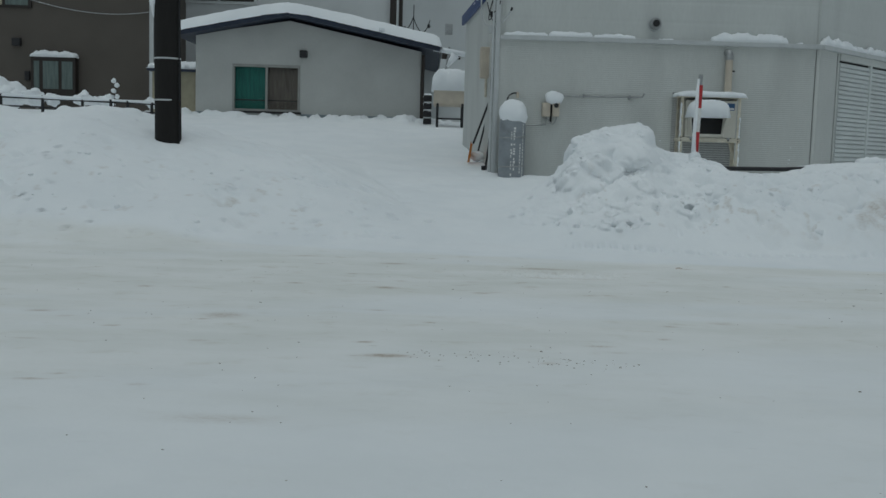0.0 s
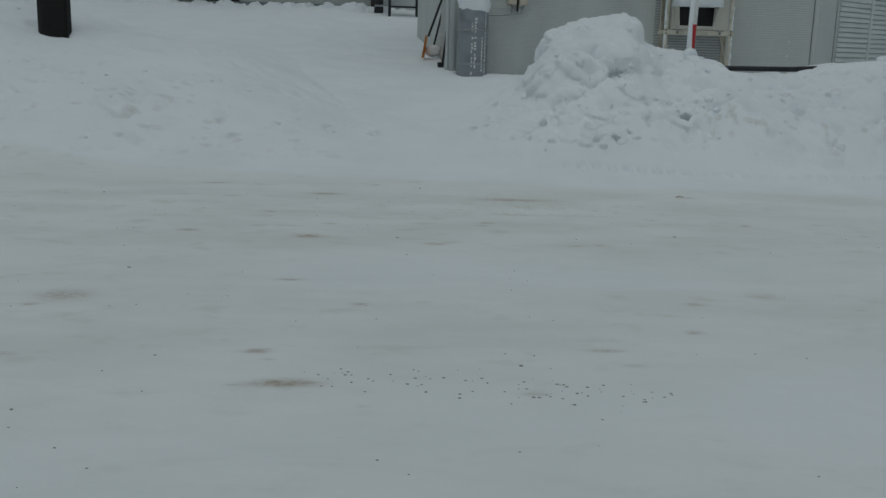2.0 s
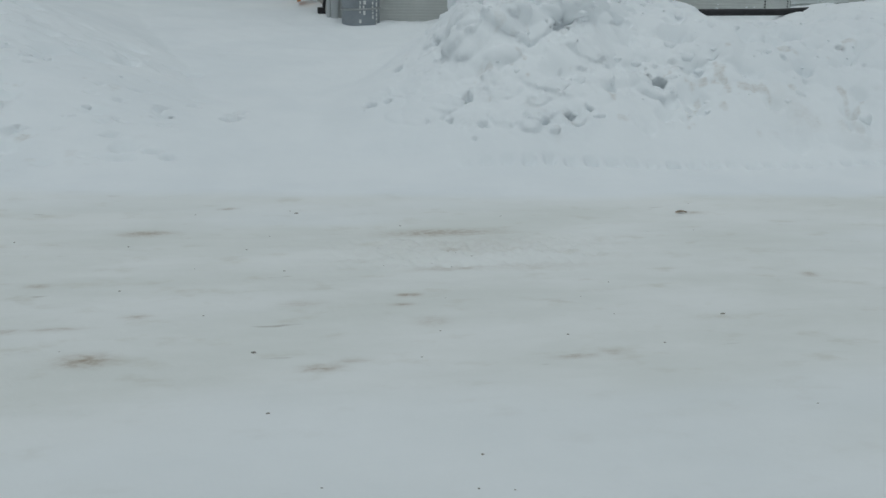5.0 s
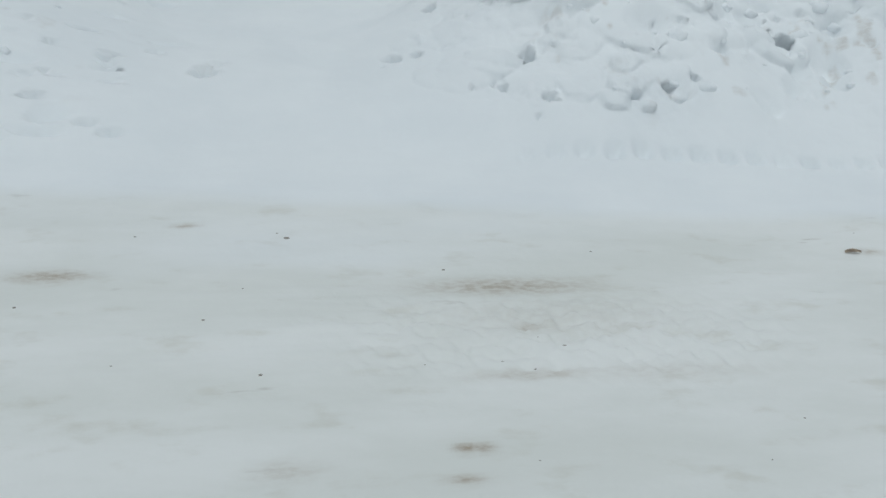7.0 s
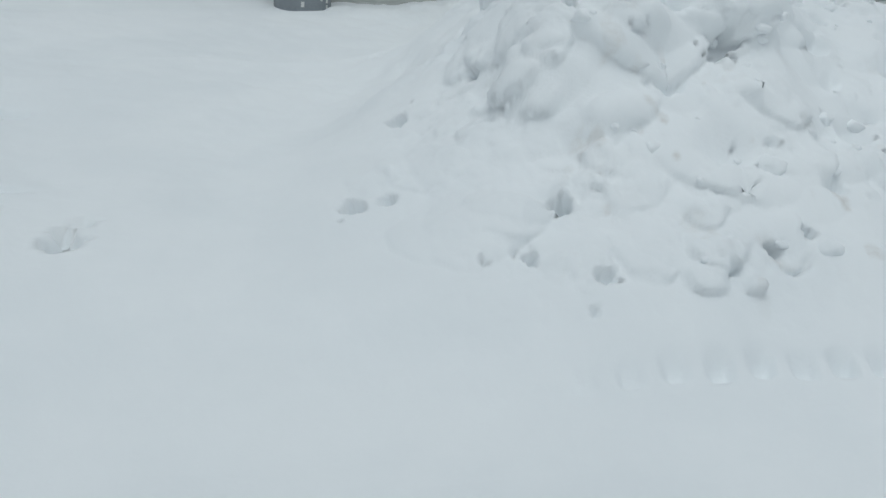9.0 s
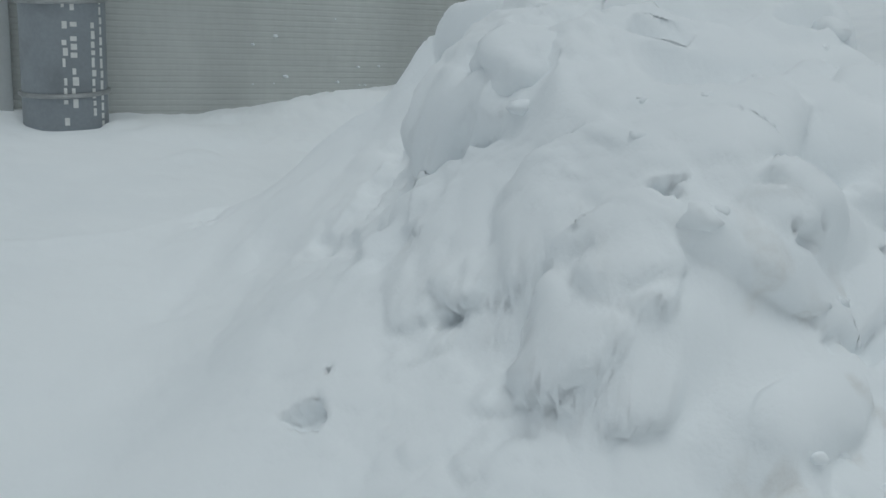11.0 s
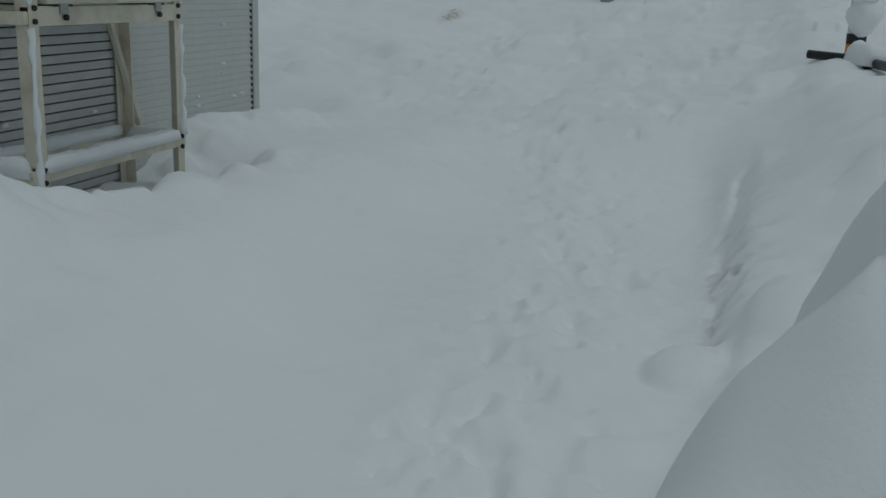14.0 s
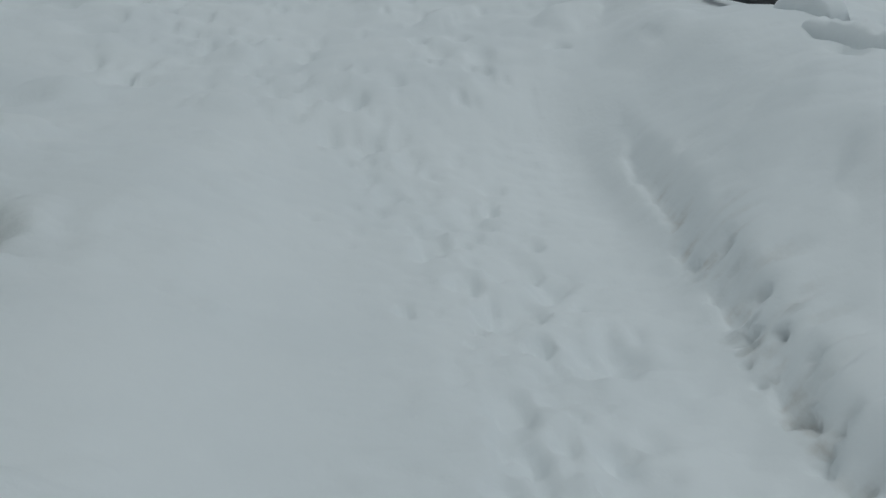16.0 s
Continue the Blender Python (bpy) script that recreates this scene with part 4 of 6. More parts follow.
def ribbed(a, b, z0, z1, pitch, depth, flat=0.6):
    """Sheet of horizontal ribs from plan point a to b, with a back, facing the right-hand side of a to b."""
    tmp = bmesh.new()
    a, b = Vector((*a, 0)), Vector((*b, 0))
    d = (b - a).normalized()
    nrm = Vector((d.y, -d.x, 0))
    prof, z = [], z0
    while z < z1 - 1e-6:
        top = min(z + pitch, z1)
        prof += [(0.0, z), (depth, z + pitch * 0.12), (depth, min(z + pitch * (0.12 + flat), top)), (0.0, min(z + pitch * (0.24 + flat), top))]
        z += pitch
    prof.append((0.0, z1))
    rows = [[tmp.verts.new(p + nrm * o + Vector((0, 0, h))) for p in (a, b)] for o, h in prof]
    for q, r in zip(rows, rows[1:]):
        tmp.faces.new((q[0], q[1], r[1], r[0]))
    back = [[tmp.verts.new(p - nrm * 0.12 + Vector((0, 0, h))) for p in (a, b)] for h in (z0, z1)]
    tmp.faces.new((back[0][1], back[0][0], back[1][0], back[1][1]))
    tmp.faces.new((rows[-1][0], rows[-1][1], back[1][1], back[1][0]))
    tmp.faces.new((back[0][0], back[0][1], rows[0][1], rows[0][0]))
    bmesh.ops.remove_doubles(tmp, verts=tmp.verts[:], dist=1e-5)
    return tmp


LEDGE = 2.68
bld = thing("grey_building", (2.4, 2, 0.2), "grey ribbed-metal building with a snowy ledge and slanted shutter wall", "building", kind="structure")
SIDE_END = (-0.3, 4.9)
part("wall", ribbed((0.03, 0.0), (2.62, 0.0), 0.2, LEDGE, 0.030, 0.0024), SIDING, bld, "fine horizontally ribbed grey metal siding", False)
part("wall", ribbed((2.62, 0.0), (3.56, 0.0), 1.95, LEDGE, 0.030, 0.0024), SIDING, bld, "", False)
part("wall", ribbed((3.56, 0.0), (CX - 0.03, 0.0), 0.2, LEDGE, 0.030, 0.0024), SIDING, bld, "", False)
part("wall", ribbed(SIDE_END, (-0.012, 0.03), 0.2, 3.45, 0.030, 0.0024), SIDING, bld, "", False)
part("wall", ribbed(on_slant(0.03), on_slant(0.62), 0.2, LEDGE, 0.030, 0.0024), SIDING, bld, "", False)
part("wall", ribbed(on_slant(3.05), on_slant(3.9), 0.2, LEDGE, 0.030, 0.0024), SIDING, bld, "", False)
back_end = on_slant(3.9)
part("wall", obox(back_end, (back_end[0] - 2.2, back_end[1] + 4), 0.15, 0.2, 6.0), SIDING, bld, "", False)
part("upper_wall", ribbed((0.03, 0.05), (CX, 0.05), LEDGE, 6.0, 0.30, 0.002, 0.72), SIDING_UP, bld, "smooth pale grey metal cladding", False)
part("upper_wall", ribbed(on_slant(0.0, -0.05), on_slant(3.9, -0.05), LEDGE, 6.0, 0.30, 0.002, 0.72), SIDING_UP, bld, "", False)
part("upper_wall", ribbed((-0.12, 1.75), (0.0, 0.05), 3.45, 6.0, 0.30, 0.002, 0.72), SIDING_UP, bld, "", False)
part("roof", obox((-0.1, 0.2), on_slant(0.4, -0.2), 4.6, 5.95, 6.15), SIDING_UP, bld, "", False)
part("roof", obox((-0.1, 0.2), SIDE_END, 2.5, 3.45, 3.55, side=-1), SIDING_UP, bld, "", False)
# louvred panel behind the machine
part("louvre_backing", box(2.62, 3.56, 0.03, 0.10, 0.2, 1.95), DARK, bld, "", False)
for i in range(48):
    z = 0.30 + i * 0.034
    tmp = box(2.621, 3.559, -0.004, 0.018, z, z + 0.029, 0.002)
    part("louvre_slat", tmp, LOUVRE, bld, "", False)
# corner posts and the dripping ledge
part("corner_post", box(-0.035, 0.035, -0.03, 0.035, 0.2, 6.0, 0.006), TRIM, bld, "pale metal corner trim")
part("corner_post", obox((CX - 0.05, -0.012), (CX + 0.01, -0.012), 0.035, 0.2, LEDGE, 0.004), SIDING, bld)
part("corner_post", obox(on_slant(0.60, 0.012), on_slant(0.65, 0.012), 0.04, 0.2, LEDGE, 0.004), SIDING, bld)
part("corner_post", obox(on_slant(3.02, 0.012), on_slant(3.08, 0.012), 0.04, 0.2, LEDGE, 0.004), TRIM, bld)
part("corner_post", obox(on_slant(3.86, 0.012), on_slant(3.92, 0.012), 0.04, 0.2, LEDGE, 0.004), TRIM, bld)
part("ledge", box(0.035, CX, -0.075, 0.05, LEDGE - 0.035, LEDGE + 0.03, 0.008), TRIM, bld, "pale metal flashing ledge")
part("ledge", obox(on_slant(0.0, 0.075), on_slant(3.9, 0.075), 0.12, LEDGE - 0.035, LEDGE + 0.03, 0.008), TRIM, bld)
# open rib ends beside the corner trims
for a, b in (((CX - 0.066, -0.006), (CX - 0.052, -0.006)), (on_slant(0.578, 0.006), on_slant(0.592, 0.006)), (on_slant(3.84, 0.006), on_slant(3.855, 0.006))):
    ends = bmesh.new()
    for i in range(82):
        z = 0.215 + i * 0.030
        obox(a, b, 0.01, z, z + 0.014, 0, ends)
    part("rib_ends", ends, DARK, bld, "row of dark open rib ends", False)
rf = random.Random(8)
for k in range(34):
    fx, fz = rf.uniform(1.0, 4.6), 0.82 + 0.5 * rf.random() ** 1.8
    part("frost", lump((fx, -0.008, fz), rf.uniform(0.004, 0.017), 400 + k, 0.6, 0.6, 2), SNOW, bld)
# shutter on the slanted wall
part("shutter_backing", obox(on_slant(0.65, -0.02), on_slant(3.02, -0.02), 0.08, 0.2, LEDGE - 0.12), DARK, bld, "", False)
part("shutter_head", obox(on_slant(0.65, 0.03), on_slant(3.02, 0.03), 0.08, LEDGE - 0.14, LEDGE - 0.036, 0.006), SIDING, bld)
for d0, d1 in ((0.665, 1.755), (1.815, 3.0)):
    for i in range(32):
        z = 0.32 + i * 0.0685
        tmp = bmesh.new()
        p, q = Vector((*on_slant(d0), 0)), Vector((*on_slant(d1), 0))
        nrm = Vector((DIR.y, -DIR.x, 0))
        prof = ((-0.015, 0.0), (0.010, 0.002), (0.022, 0.014), (0.022, 0.036), (0.008, 0.062), (-0.015, 0.066))
        r = [[tmp.verts.new(e + nrm * o + Vector((0, 0, z + h))) for o, h in prof] for e in (p, q)]
        for k in range(len(prof)):
            k2 = (k + 1) % len(prof)
            tmp.faces.new((r[0][k], r[1][k], r[1][k2], r[0][k2]))
        tmp.faces.new(r[0][::-1]), tmp.faces.new(r[1])
        part("slat", tmp, SHUTTER, bld, "pale roller-shutter slat" if i == 0 and d0 < 1 else "", True)
part("shutter_post", obox(on_slant(1.755, 0.04), on_slant(1.815, 0.04), 0.05, 0.2, LEDGE - 0.14, 0.006), SHUTTER, bld)
part("blue_fascia", obox((-0.34, 4.95), (-0.105, 1.55), 0.05, 3.42, 3.60, 0.006, side=-1), BLUE, bld, "blue metal roof fascia")
# snow lying along the ledge
for k, (a, b, h) in enumerate(((0.08, 0.75, 0.05), (0.74, 1.4, 0.065), (1.39, 2.05, 0.055), (2.35, 2.6, 0.02), (3.14, 4.3, 0.115), (4.42, 4.5, 0.02))):
    part("ledge_snow", cap_of_snow((a + b) / 2, -0.012, LEDGE + 0.029, b - a, 0.115, h, k + 3, 0, 0.3), SNOW, bld, "snow clinging to the ledge" if k == 0 else "")
for k, (a, b, h) in enumerate(((0.0, 1.15, 0.11), (1.1, 2.4, 0.09), (2.35, 3.6, 0.09))):
    p = on_slant((a + b) / 2, 0.012)
    part("ledge_snow", cap_of_snow(p[0], p[1], LEDGE + 0.029, b - a, 0.115, h, k + 30, TH, 0.3), SNOW, bld)
part("side_snow", cap_of_snow(1.0, 3.4, 3.55, 2.4, 3.2, 0.3, 61), SNOW, bld)

# ---- fixtures on the wall ----
vent = thing("wall_vent", (2.31, 0.04, 2.94), "round steel exhaust vent hood on the upper wall", "vent")
part("flange", tube([(2.31, 0.05, 2.94), (2.31, 0.025, 2.94)], 0.105, 24), TRIM, vent)
part("hood", tube([(2.31, 0.03, 2.94), (2.31, -0.05, 2.94), (2.31, -0.085, 2.94), (2.31, -0.085, 2.94), (2.31, -0.02, 2.94)], [0.085, 0.085, 0.075, 0.055, 0.05], 24), STEEL, vent)
part("mouth", tube([(2.31, -0.05, 2.94), (2.31, -0.0875, 2.94)], 0.05, 20), DARK, vent, "dark opening")

tank = thing("gas_cylinder", (0.232, -0.235, 0.45), "tall grey gas cylinder with worn white lettering, standing in snow", "gas cylinder")
R, tx, ty = 0.192, 0.245, -0.235
part("body", tube([(tx, ty, 0.4), (tx, ty, 0.46), (tx, ty, 1.42), (tx, ty, 1.50), (tx, ty, 1.56), (tx, ty, 1.60)], [R - 0.02, R, R, R - 0.02, R - 0.07, 0.05], 40), TANK, tank)
part("collar", tube([(tx, ty, 1.52), (tx, ty, 1.66)], 0.10, 24), TANK, tank)
part("valve", tube([(tx, ty, 1.6), (tx, ty, 1.71), (tx - 0.03, ty, 1.74)], 0.02, 10), STEEL, tank)
for zz in (0.80, 1.22):
    ring = [(tx + (R + 0.006) * math.cos(a), ty + (R + 0.006) * math.sin(a), zz + 0.012 * math.sin(a + 1)) for a in (math.pi * 2 * k / 32 for k in range(33))]
    part("chain", tube(ring, 0.011, 6, cap=False), STEEL, tank, "thin restraining chain")
# lettering that cannot be read: columns of short bars
rl = random.Random(5)
for col, (ang, z0, z1, w) in enumerate(((-96, 0.66, 1.30, 0.022), (-84, 0.74, 1.36, 0.03), (-56, 0.62, 1.12, 0.022), (-40, 0.60, 1.40, 0.02))):
    z = z0
    while z < z1:
        h = rl.uniform(0.018, 0.045)
        if rl.random() < 0.86:
            bars = bmesh.new()
            a0 = radians(ang) - 0.5 * w / R * rl.uniform(0.7, 1.1)
            a1 = a0 + w / R * rl.uniform(0.5, 1.0)
            vs = [bars.verts.new((tx + q * math.cos(a), ty + q * math.sin(a), zz)) for q in (R - 0.002, R + 0.0025) for a, zz in ((a0, z), (a1, z), (a1, z + h), (a0, z + h))]
            for f in ((4, 5, 6, 7), (0, 1, 5, 4), (1, 2, 6, 5), (2, 3, 7, 6), (3, 0, 4, 7)):
                bars.faces.new([vs[i] for i in f])
            part("lettering", bars, WHITE, tank, "worn white lettering" if z == z0 else "", False)
        z += h + 0.012
part("snow_cap", lump((tx + 0.005, ty, 1.55), 0.205, 4, 1.08, 0.10, 4), SNOW, tank, "dome of fresh snow")
part("hose", tube(arc((tx - 0.1, ty - 0.05, 1.62), (tx - 0.12, ty, 1.88), (0.32, -0.03, 1.87), 12), 0.011, 8), RUBBER, tank, "black rubber gas hose")
part("wall_elbow", tube([(0.32, 0.0, 1.87), (0.32, -0.05, 1.87), (0.32, -0.055, 1.80)], 0.022, 10), BEIGE, tank)

meter = thing("gas_meter", (0.79, -0.1, 1.55), "beige gas meter on the wall under a cap of snow", "meter")
part("case", box(0.685, 0.80, -0.16, -0.01, 1.54, 1.74, 0.012), BEIGE, meter)
part("case", box(0.83, 0.93, -0.19, -0.02, 1.54, 1.76, 0.012), BEIGE, meter)
part("dial", tube([(0.88, -0.191, 1.70), (0.88, -0.198, 1.70)], 0.035, 16), BLACK, meter, "dark round dial")
part("valve", tube([(0.815, -0.09, 1.45), (0.815, -0.09, 1.74)], 0.017, 10), BLACK, meter)
part("pipe", tube([(0.75, -0.07, 1.55), (0.75, -0.07, 1.42), (0.42, -0.05, 1.40)], 0.011, 8), STEEL, meter)
part("pipe", tube(arc((0.74, -0.1, 1.55), (0.86, -0.12, 1.32), (0.90, -0.1, 1.54), 12), 0.010, 8), STEEL, meter)
part("snow_cap", lump((0.85, -0.11, 1.81), 0.135, 9, 0.75, 0.2, 3), SNOW, meter, "cap of snow")
gp = thing("wall_pipe", (1.6, -0.04, 1.86), "thin grey gas pipe running level along the wall", "pipe")
part("run", tube([(0.95, -0.035, 1.85), (1.98, -0.035, 1.86), (2.12, -0.035, 1.865), (2.17, -0.04, 1.87), (2.19, -0.06, 1.92)], 0.013, 8), STEEL, gp)
for xx in (1.3, 1.98):
    part("clip", box(xx - 0.012, xx + 0.012, -0.055, 0.0, 1.83, 1.89, 0.003), STEEL, gp)

flue = thing("flue_pipe", (3.42, -0.08, 1.9), "beige upright flue pipe with a hooked cap", "flue")
part("pipe", tube([(3.415, -0.08, 1.9), (3.415, -0.08, 2.46)], 0.052, 18), BEIGE, flue)
part("cap", tube(arc((3.415, -0.08, 2.44), (3.415, -0.08, 2.56), (3.40, 0.0, 2.55), 8), 0.056, 18), STEEL, flue)
part("bolt", tube([(3.46, -0.09, 2.28), (3.50, -0.09, 2.28)], 0.012, 8), DARK, flue)

# ---- machine on its two-tier stand ----
stand = thing("machine_stand", (3.12, -0.15, 0.6), "cream two-tier steel stand with bolts, bracing and snowy bars", "stand")
LX, RX2, FY, BY = 2.685, 3.565, -0.275, -0.015


def angle_leg(x, y, z0, z1, sx, sy):
    tmp = box(min(x, x - sx * 0.044), max(x, x - sx * 0.044), y - 0.003, y + 0.003, z0, z1, 0.001)
    return box(min(x, x - sx * 0.006), max(x, x - sx * 0.006), min(y, y + sy * 0.045), max(y, y + sy * 0.045), z0, z1, 0.001, tmp)


for x, sx in ((LX, -1), (RX2, 1)):
    for y, sy in ((FY, 1), (BY, -1)):
        leg = part("leg", angle_leg(x, y, 0.42, 1.88, sx, sy), CREAM, stand)
        for zz in (0.795, 0.755, 1.25, 1.29):
            if y == FY:
                part("bolt", tube([(x - sx * 0.022, y - 0.004, zz), (x - sx * 0.022, y - 0.012, zz)], 0.009, 8), DARK, leg)
for y in (FY, BY):
    part("bar", box(LX, RX2, y - 0.004, y + 0.03, 1.235, 1.295, 0.003), CREAM, stand)
    part("bar", box(LX, RX2, y - 0.004, y + 0.03, 0.755, 0.807, 0.003), CREAM, stand)
for x in (LX, RX2):
    for zz in (0.775, 1.26):
        part("side_bar", box(x - 0.018, x + 0.018, FY, BY, zz - 0.02, zz + 0.02, 0.003), CREAM, stand)
part("brace", tube([(3.50, BY + 0.01, 1.24), (3.60, -0.06, 0.82)], 0.016, 6), CREAM, stand, "rusty diagonal brace")
rsn = random.Random(77)
for x, z0, z1 in ((LX + 0.004, 0.72, 1.23), (LX + 0.006, 1.3, 1.8), (RX2 - 0.004, 0.8, 1.22), (RX2 - 0.006, 1.3, 1.6)):
    n = 14
    part("stuck_snow", tube([(x + rsn.uniform(-0.004, 0.004), FY - 0.004, z0 + (z1 - z0) * i / n) for i in range(n + 1)], [rsn.uniform(0.005, 0.017) for i in range(n + 1)], 8), SNOW, stand)
for xx in (2.85, 3.40):
    part("bracket", box(xx - 0.02, xx + 0.02, FY - 0.012, FY - 0.004, 1.27, 1.33, 0.003), STEEL, stand, "small steel clamp")
    part("bolt", tube([(xx, FY - 0.01, 1.26), (xx, FY - 0.02, 1.26)], 0.010, 8), DARK, stand)
part("roof_board", box(LX - 0.06, RX2 + 0.06, -0.36, -0.01, 1.875, 1.90, 0.006), CREAM, stand)
part("snow_bar", cap_of_snow(3.12, FY + 0.013, 0.805, 0.84, 0.055, 0.026, 71, 0, 0.35), SNOW, stand, "snow lying on the lower bar")
part("snow_bar", cap_of_snow(3.12, BY + 0.013, 0.805, 0.86, 0.05, 0.025, 72, 0, 0.25), SNOW, stand)
part("snow_bar", cap_of_snow(LX, (FY + BY) / 2, 0.793, 0.06, 0.24, 0.035, 74, 0, 0.3), SNOW, stand)
part("snow_bar", cap_of_snow(RX2, (FY + BY) / 2, 0.793, 0.06, 0.24, 0.03, 75, 0, 0.3), SNOW, stand)
part("snow_roof", cap_of_snow(3.12, -0.19, 1.899, 1.02, 0.40, 0.07, 73, 0, 0.1), SNOW, stand, "flat layer of snow on the top board")
ac = thing("outdoor_unit", (3.12, -0.16, 1.295), "cream outdoor heat-pump unit with a snow-filled wind hood", "outdoor unit")
part("casing", box(2.76, 3.50, -0.29, -0.03, 1.30, 1.835, 0.012), CREAM2, ac)
part("label", box(3.36, 3.47, -0.2945, -0.2895, 1.70, 1.80), LABELB, ac, "small blue rating label")
part("label_text", box(3.37, 3.46, -0.297, -0.2945, 1.71, 1.735), WHITE, ac)
hood = bmesh.new()
hv = [hood.verts.new(p) for p in ((2.79, -0.292, 1.78), (3.33, -0.292, 1.78), (3.33, -0.292, 1.32), (2.79, -0.292, 1.32), (2.76, -0.56, 1.66), (3.31, -0.56, 1.66), (3.24, -0.50, 1.33), (2.80, -0.50, 1.33))]
for f in ((0, 1, 5, 4), (1, 2, 6, 5), (0, 4, 7, 3)):
    hood.faces.new([hv[i] for i in f])
bmesh.ops.recalc_face_normals(hood, faces=hood.faces[:])
bmesh.ops.solidify(hood, geom=hood.faces[:], thickness=0.012)
part("wind_hood", hood, CREAM2, ac, "flared cream wind hood", False)
part("grille", box(2.82, 3.30, -0.30, -0.291, 1.33, 1.76), DARK, ac, "dark fan opening")
for i in range(9):
    part("grille_bar", box(2.82, 3.30, -0.306, -0.302, 1.35 + i * 0.045, 1.357 + i * 0.045), BLACK, ac, "", False)
part("hood_lip", box(2.80, 3.24, -0.51, -0.49, 1.315, 1.345, 0.004), CREAM2, ac)
part("snow_on_hood", cap_of_snow(3.04, -0.43, 1.60, 0.585, 0.34, 0.235, 15, 0, 0.05), SNOW, ac, "thick rounded slab of snow")
for xx in (2.85, 3.40):
    part("foot", box(xx - 0.05, xx + 0.05, -0.28, -0.05, 1.293, 1.302), DARK, ac)

# ---- corner of the side wall: cables, box, shovels ----
mb = thing("meter_box", (-0.13, 0.95, 2.1), "beige plastic meter box on the side wall", "meter box")
part("case", box(-0.2, -0.05, 0.86, 1.06, 2.14, 2.62, 0.015), BEIGE, mb)
part("lid", box(-0.205, -0.19, 0.88, 1.04, 2.3, 2.6, 0.006), BEIGE, mb)
part("conduit", tube([(-0.1, 0.96, 2.14), (-0.1, 0.96, 1.85)], 0.02, 8), CREAM, mb)
cab = thing("service_cables", (-0.08, 0.1, 2.2), "black and white service cables and clamps on the building corner", "cables")
part("cable", tube([(-0.06, 0.25, 3.4), (-0.05, 0.2, 2.8), (-0.06, 0.22, 2.1), (-0.055, 0.2, 1.65)], 0.016, 8), BLACK, cab)
part("cable", tube(arc((-0.05, -0.02, 3.05), (-0.20, 0.3, 2.75), (-0.06, 0.25, 3.3), 10), 0.009, 6), BLACK, cab)
part("cable", tube(arc((-0.05, -0.03, 2.85), (-0.28, 0.4, 2.78), (-0.22, 0.6, 3.5), 10), 0.012, 6), TRIM, cab)
part("cable", tube(arc((-0.12, 0.9, 3.3), (-0.02, 0.1, 2.6), (0.02, -0.04, 3.2), 10), 0.009, 6), BLACK, cab)
part("clamp", box(-0.13, -0.04, 0.05, 0.12, 2.74, 2.84, 0.01), TRIM, cab)
part("clamp", box(-0.11, -0.04, 0.15, 0.22, 3.0, 3.07, 0.01), BLACK, cab)
part("spout", tube([(0.06, -0.05, 2.88), (0.13, -0.14, 2.98), (0.17, -0.17, 3.04)], [0.012, 0.014, 0.02], 8), TRIM, cab)
part("nozzle", tube([(0.17, -0.17, 3.04), (0.185, -0.18, 3.09)], 0.016, 8), BLACK, cab)
part("conduit", tube([(-0.06, 0.02, 0.5), (-0.06, 0.02, 3.6)], 0.022, 10), TRIM, cab)

sh = thing("snow_shovel", (-0.35, 1.1, 0.75), "snow shovel with yellow-orange scoop and shaft leaning on the side wall", "shovel")
part("shaft", tube([(-0.36, 1.15, 1.12), (-0.07, 0.85, 2.0)], 0.016, 8), BLACK, sh, "black shaft")
part("sleeve", tube([(-0.13, 0.91, 1.82), (-0.07, 0.85, 2.0)], 0.022, 8), YELLOW, sh)
part("grip", tube([(-0.10, 0.80, 2.02), (-0.04, 0.90, 2.02)], 0.018, 8), YELLOW, sh)
sc = bmesh.new()
rowsv = []
for j in range(7):
    v = j / 6
    rowsv.append([sc.verts.new((-0.38 - 0.05 * v + (u - 0.5) * 0.05, 1.15 + (u - 0.5) * 0.34, 1.16 - 0.34 * v - 0.05 * (1 - (2 * u - 1) ** 2) * (1 - v))) for u in (k / 8 for k in range(9))])
for a, b in zip(rowsv, rowsv[1:]):
    for k in range(8):
        sc.faces.new((a[k], a[k + 1], b[k + 1], b[k]))
bmesh.ops.solidify(sc, geom=sc.faces[:], thickness=0.012)
part("scoop", sc, YELLOW, sh, "worn yellow plastic scoop")
sh2 = thing("ice_scraper", (-0.15, 0.75, 0.7), "long-handled black ice scraper leaning on the building corner", "scraper")
part("shaft", tube([(-0.14, 0.8, 0.72), (-0.045, 0.75, 1.62)], 0.017, 8), BLACK, sh2)
part("grip", tube([(-0.05, 0.72, 1.62), (-0.03, 0.80, 1.62)], 0.018, 8), BLACK, sh2)
part("blade", box(-0.2, -0.12, 0.72, 0.90, 0.6, 0.78, 0.01), BLACK, sh2)
sh3 = thing("broom", (-0.28, 1.3, 0.8), "dark-shafted broom with snowy bristles leaning on the side wall", "broom")
part("shaft", tube([(-0.27, 1.35, 0.95), (-0.09, 1.25, 1.78)], 0.014, 8), BLACK, sh3)
part("head", lump((-0.27, 1.32, 0.92), 0.12, 21, 0.7, 0.2, 2), SNOW, sh3, "snow-caked head")

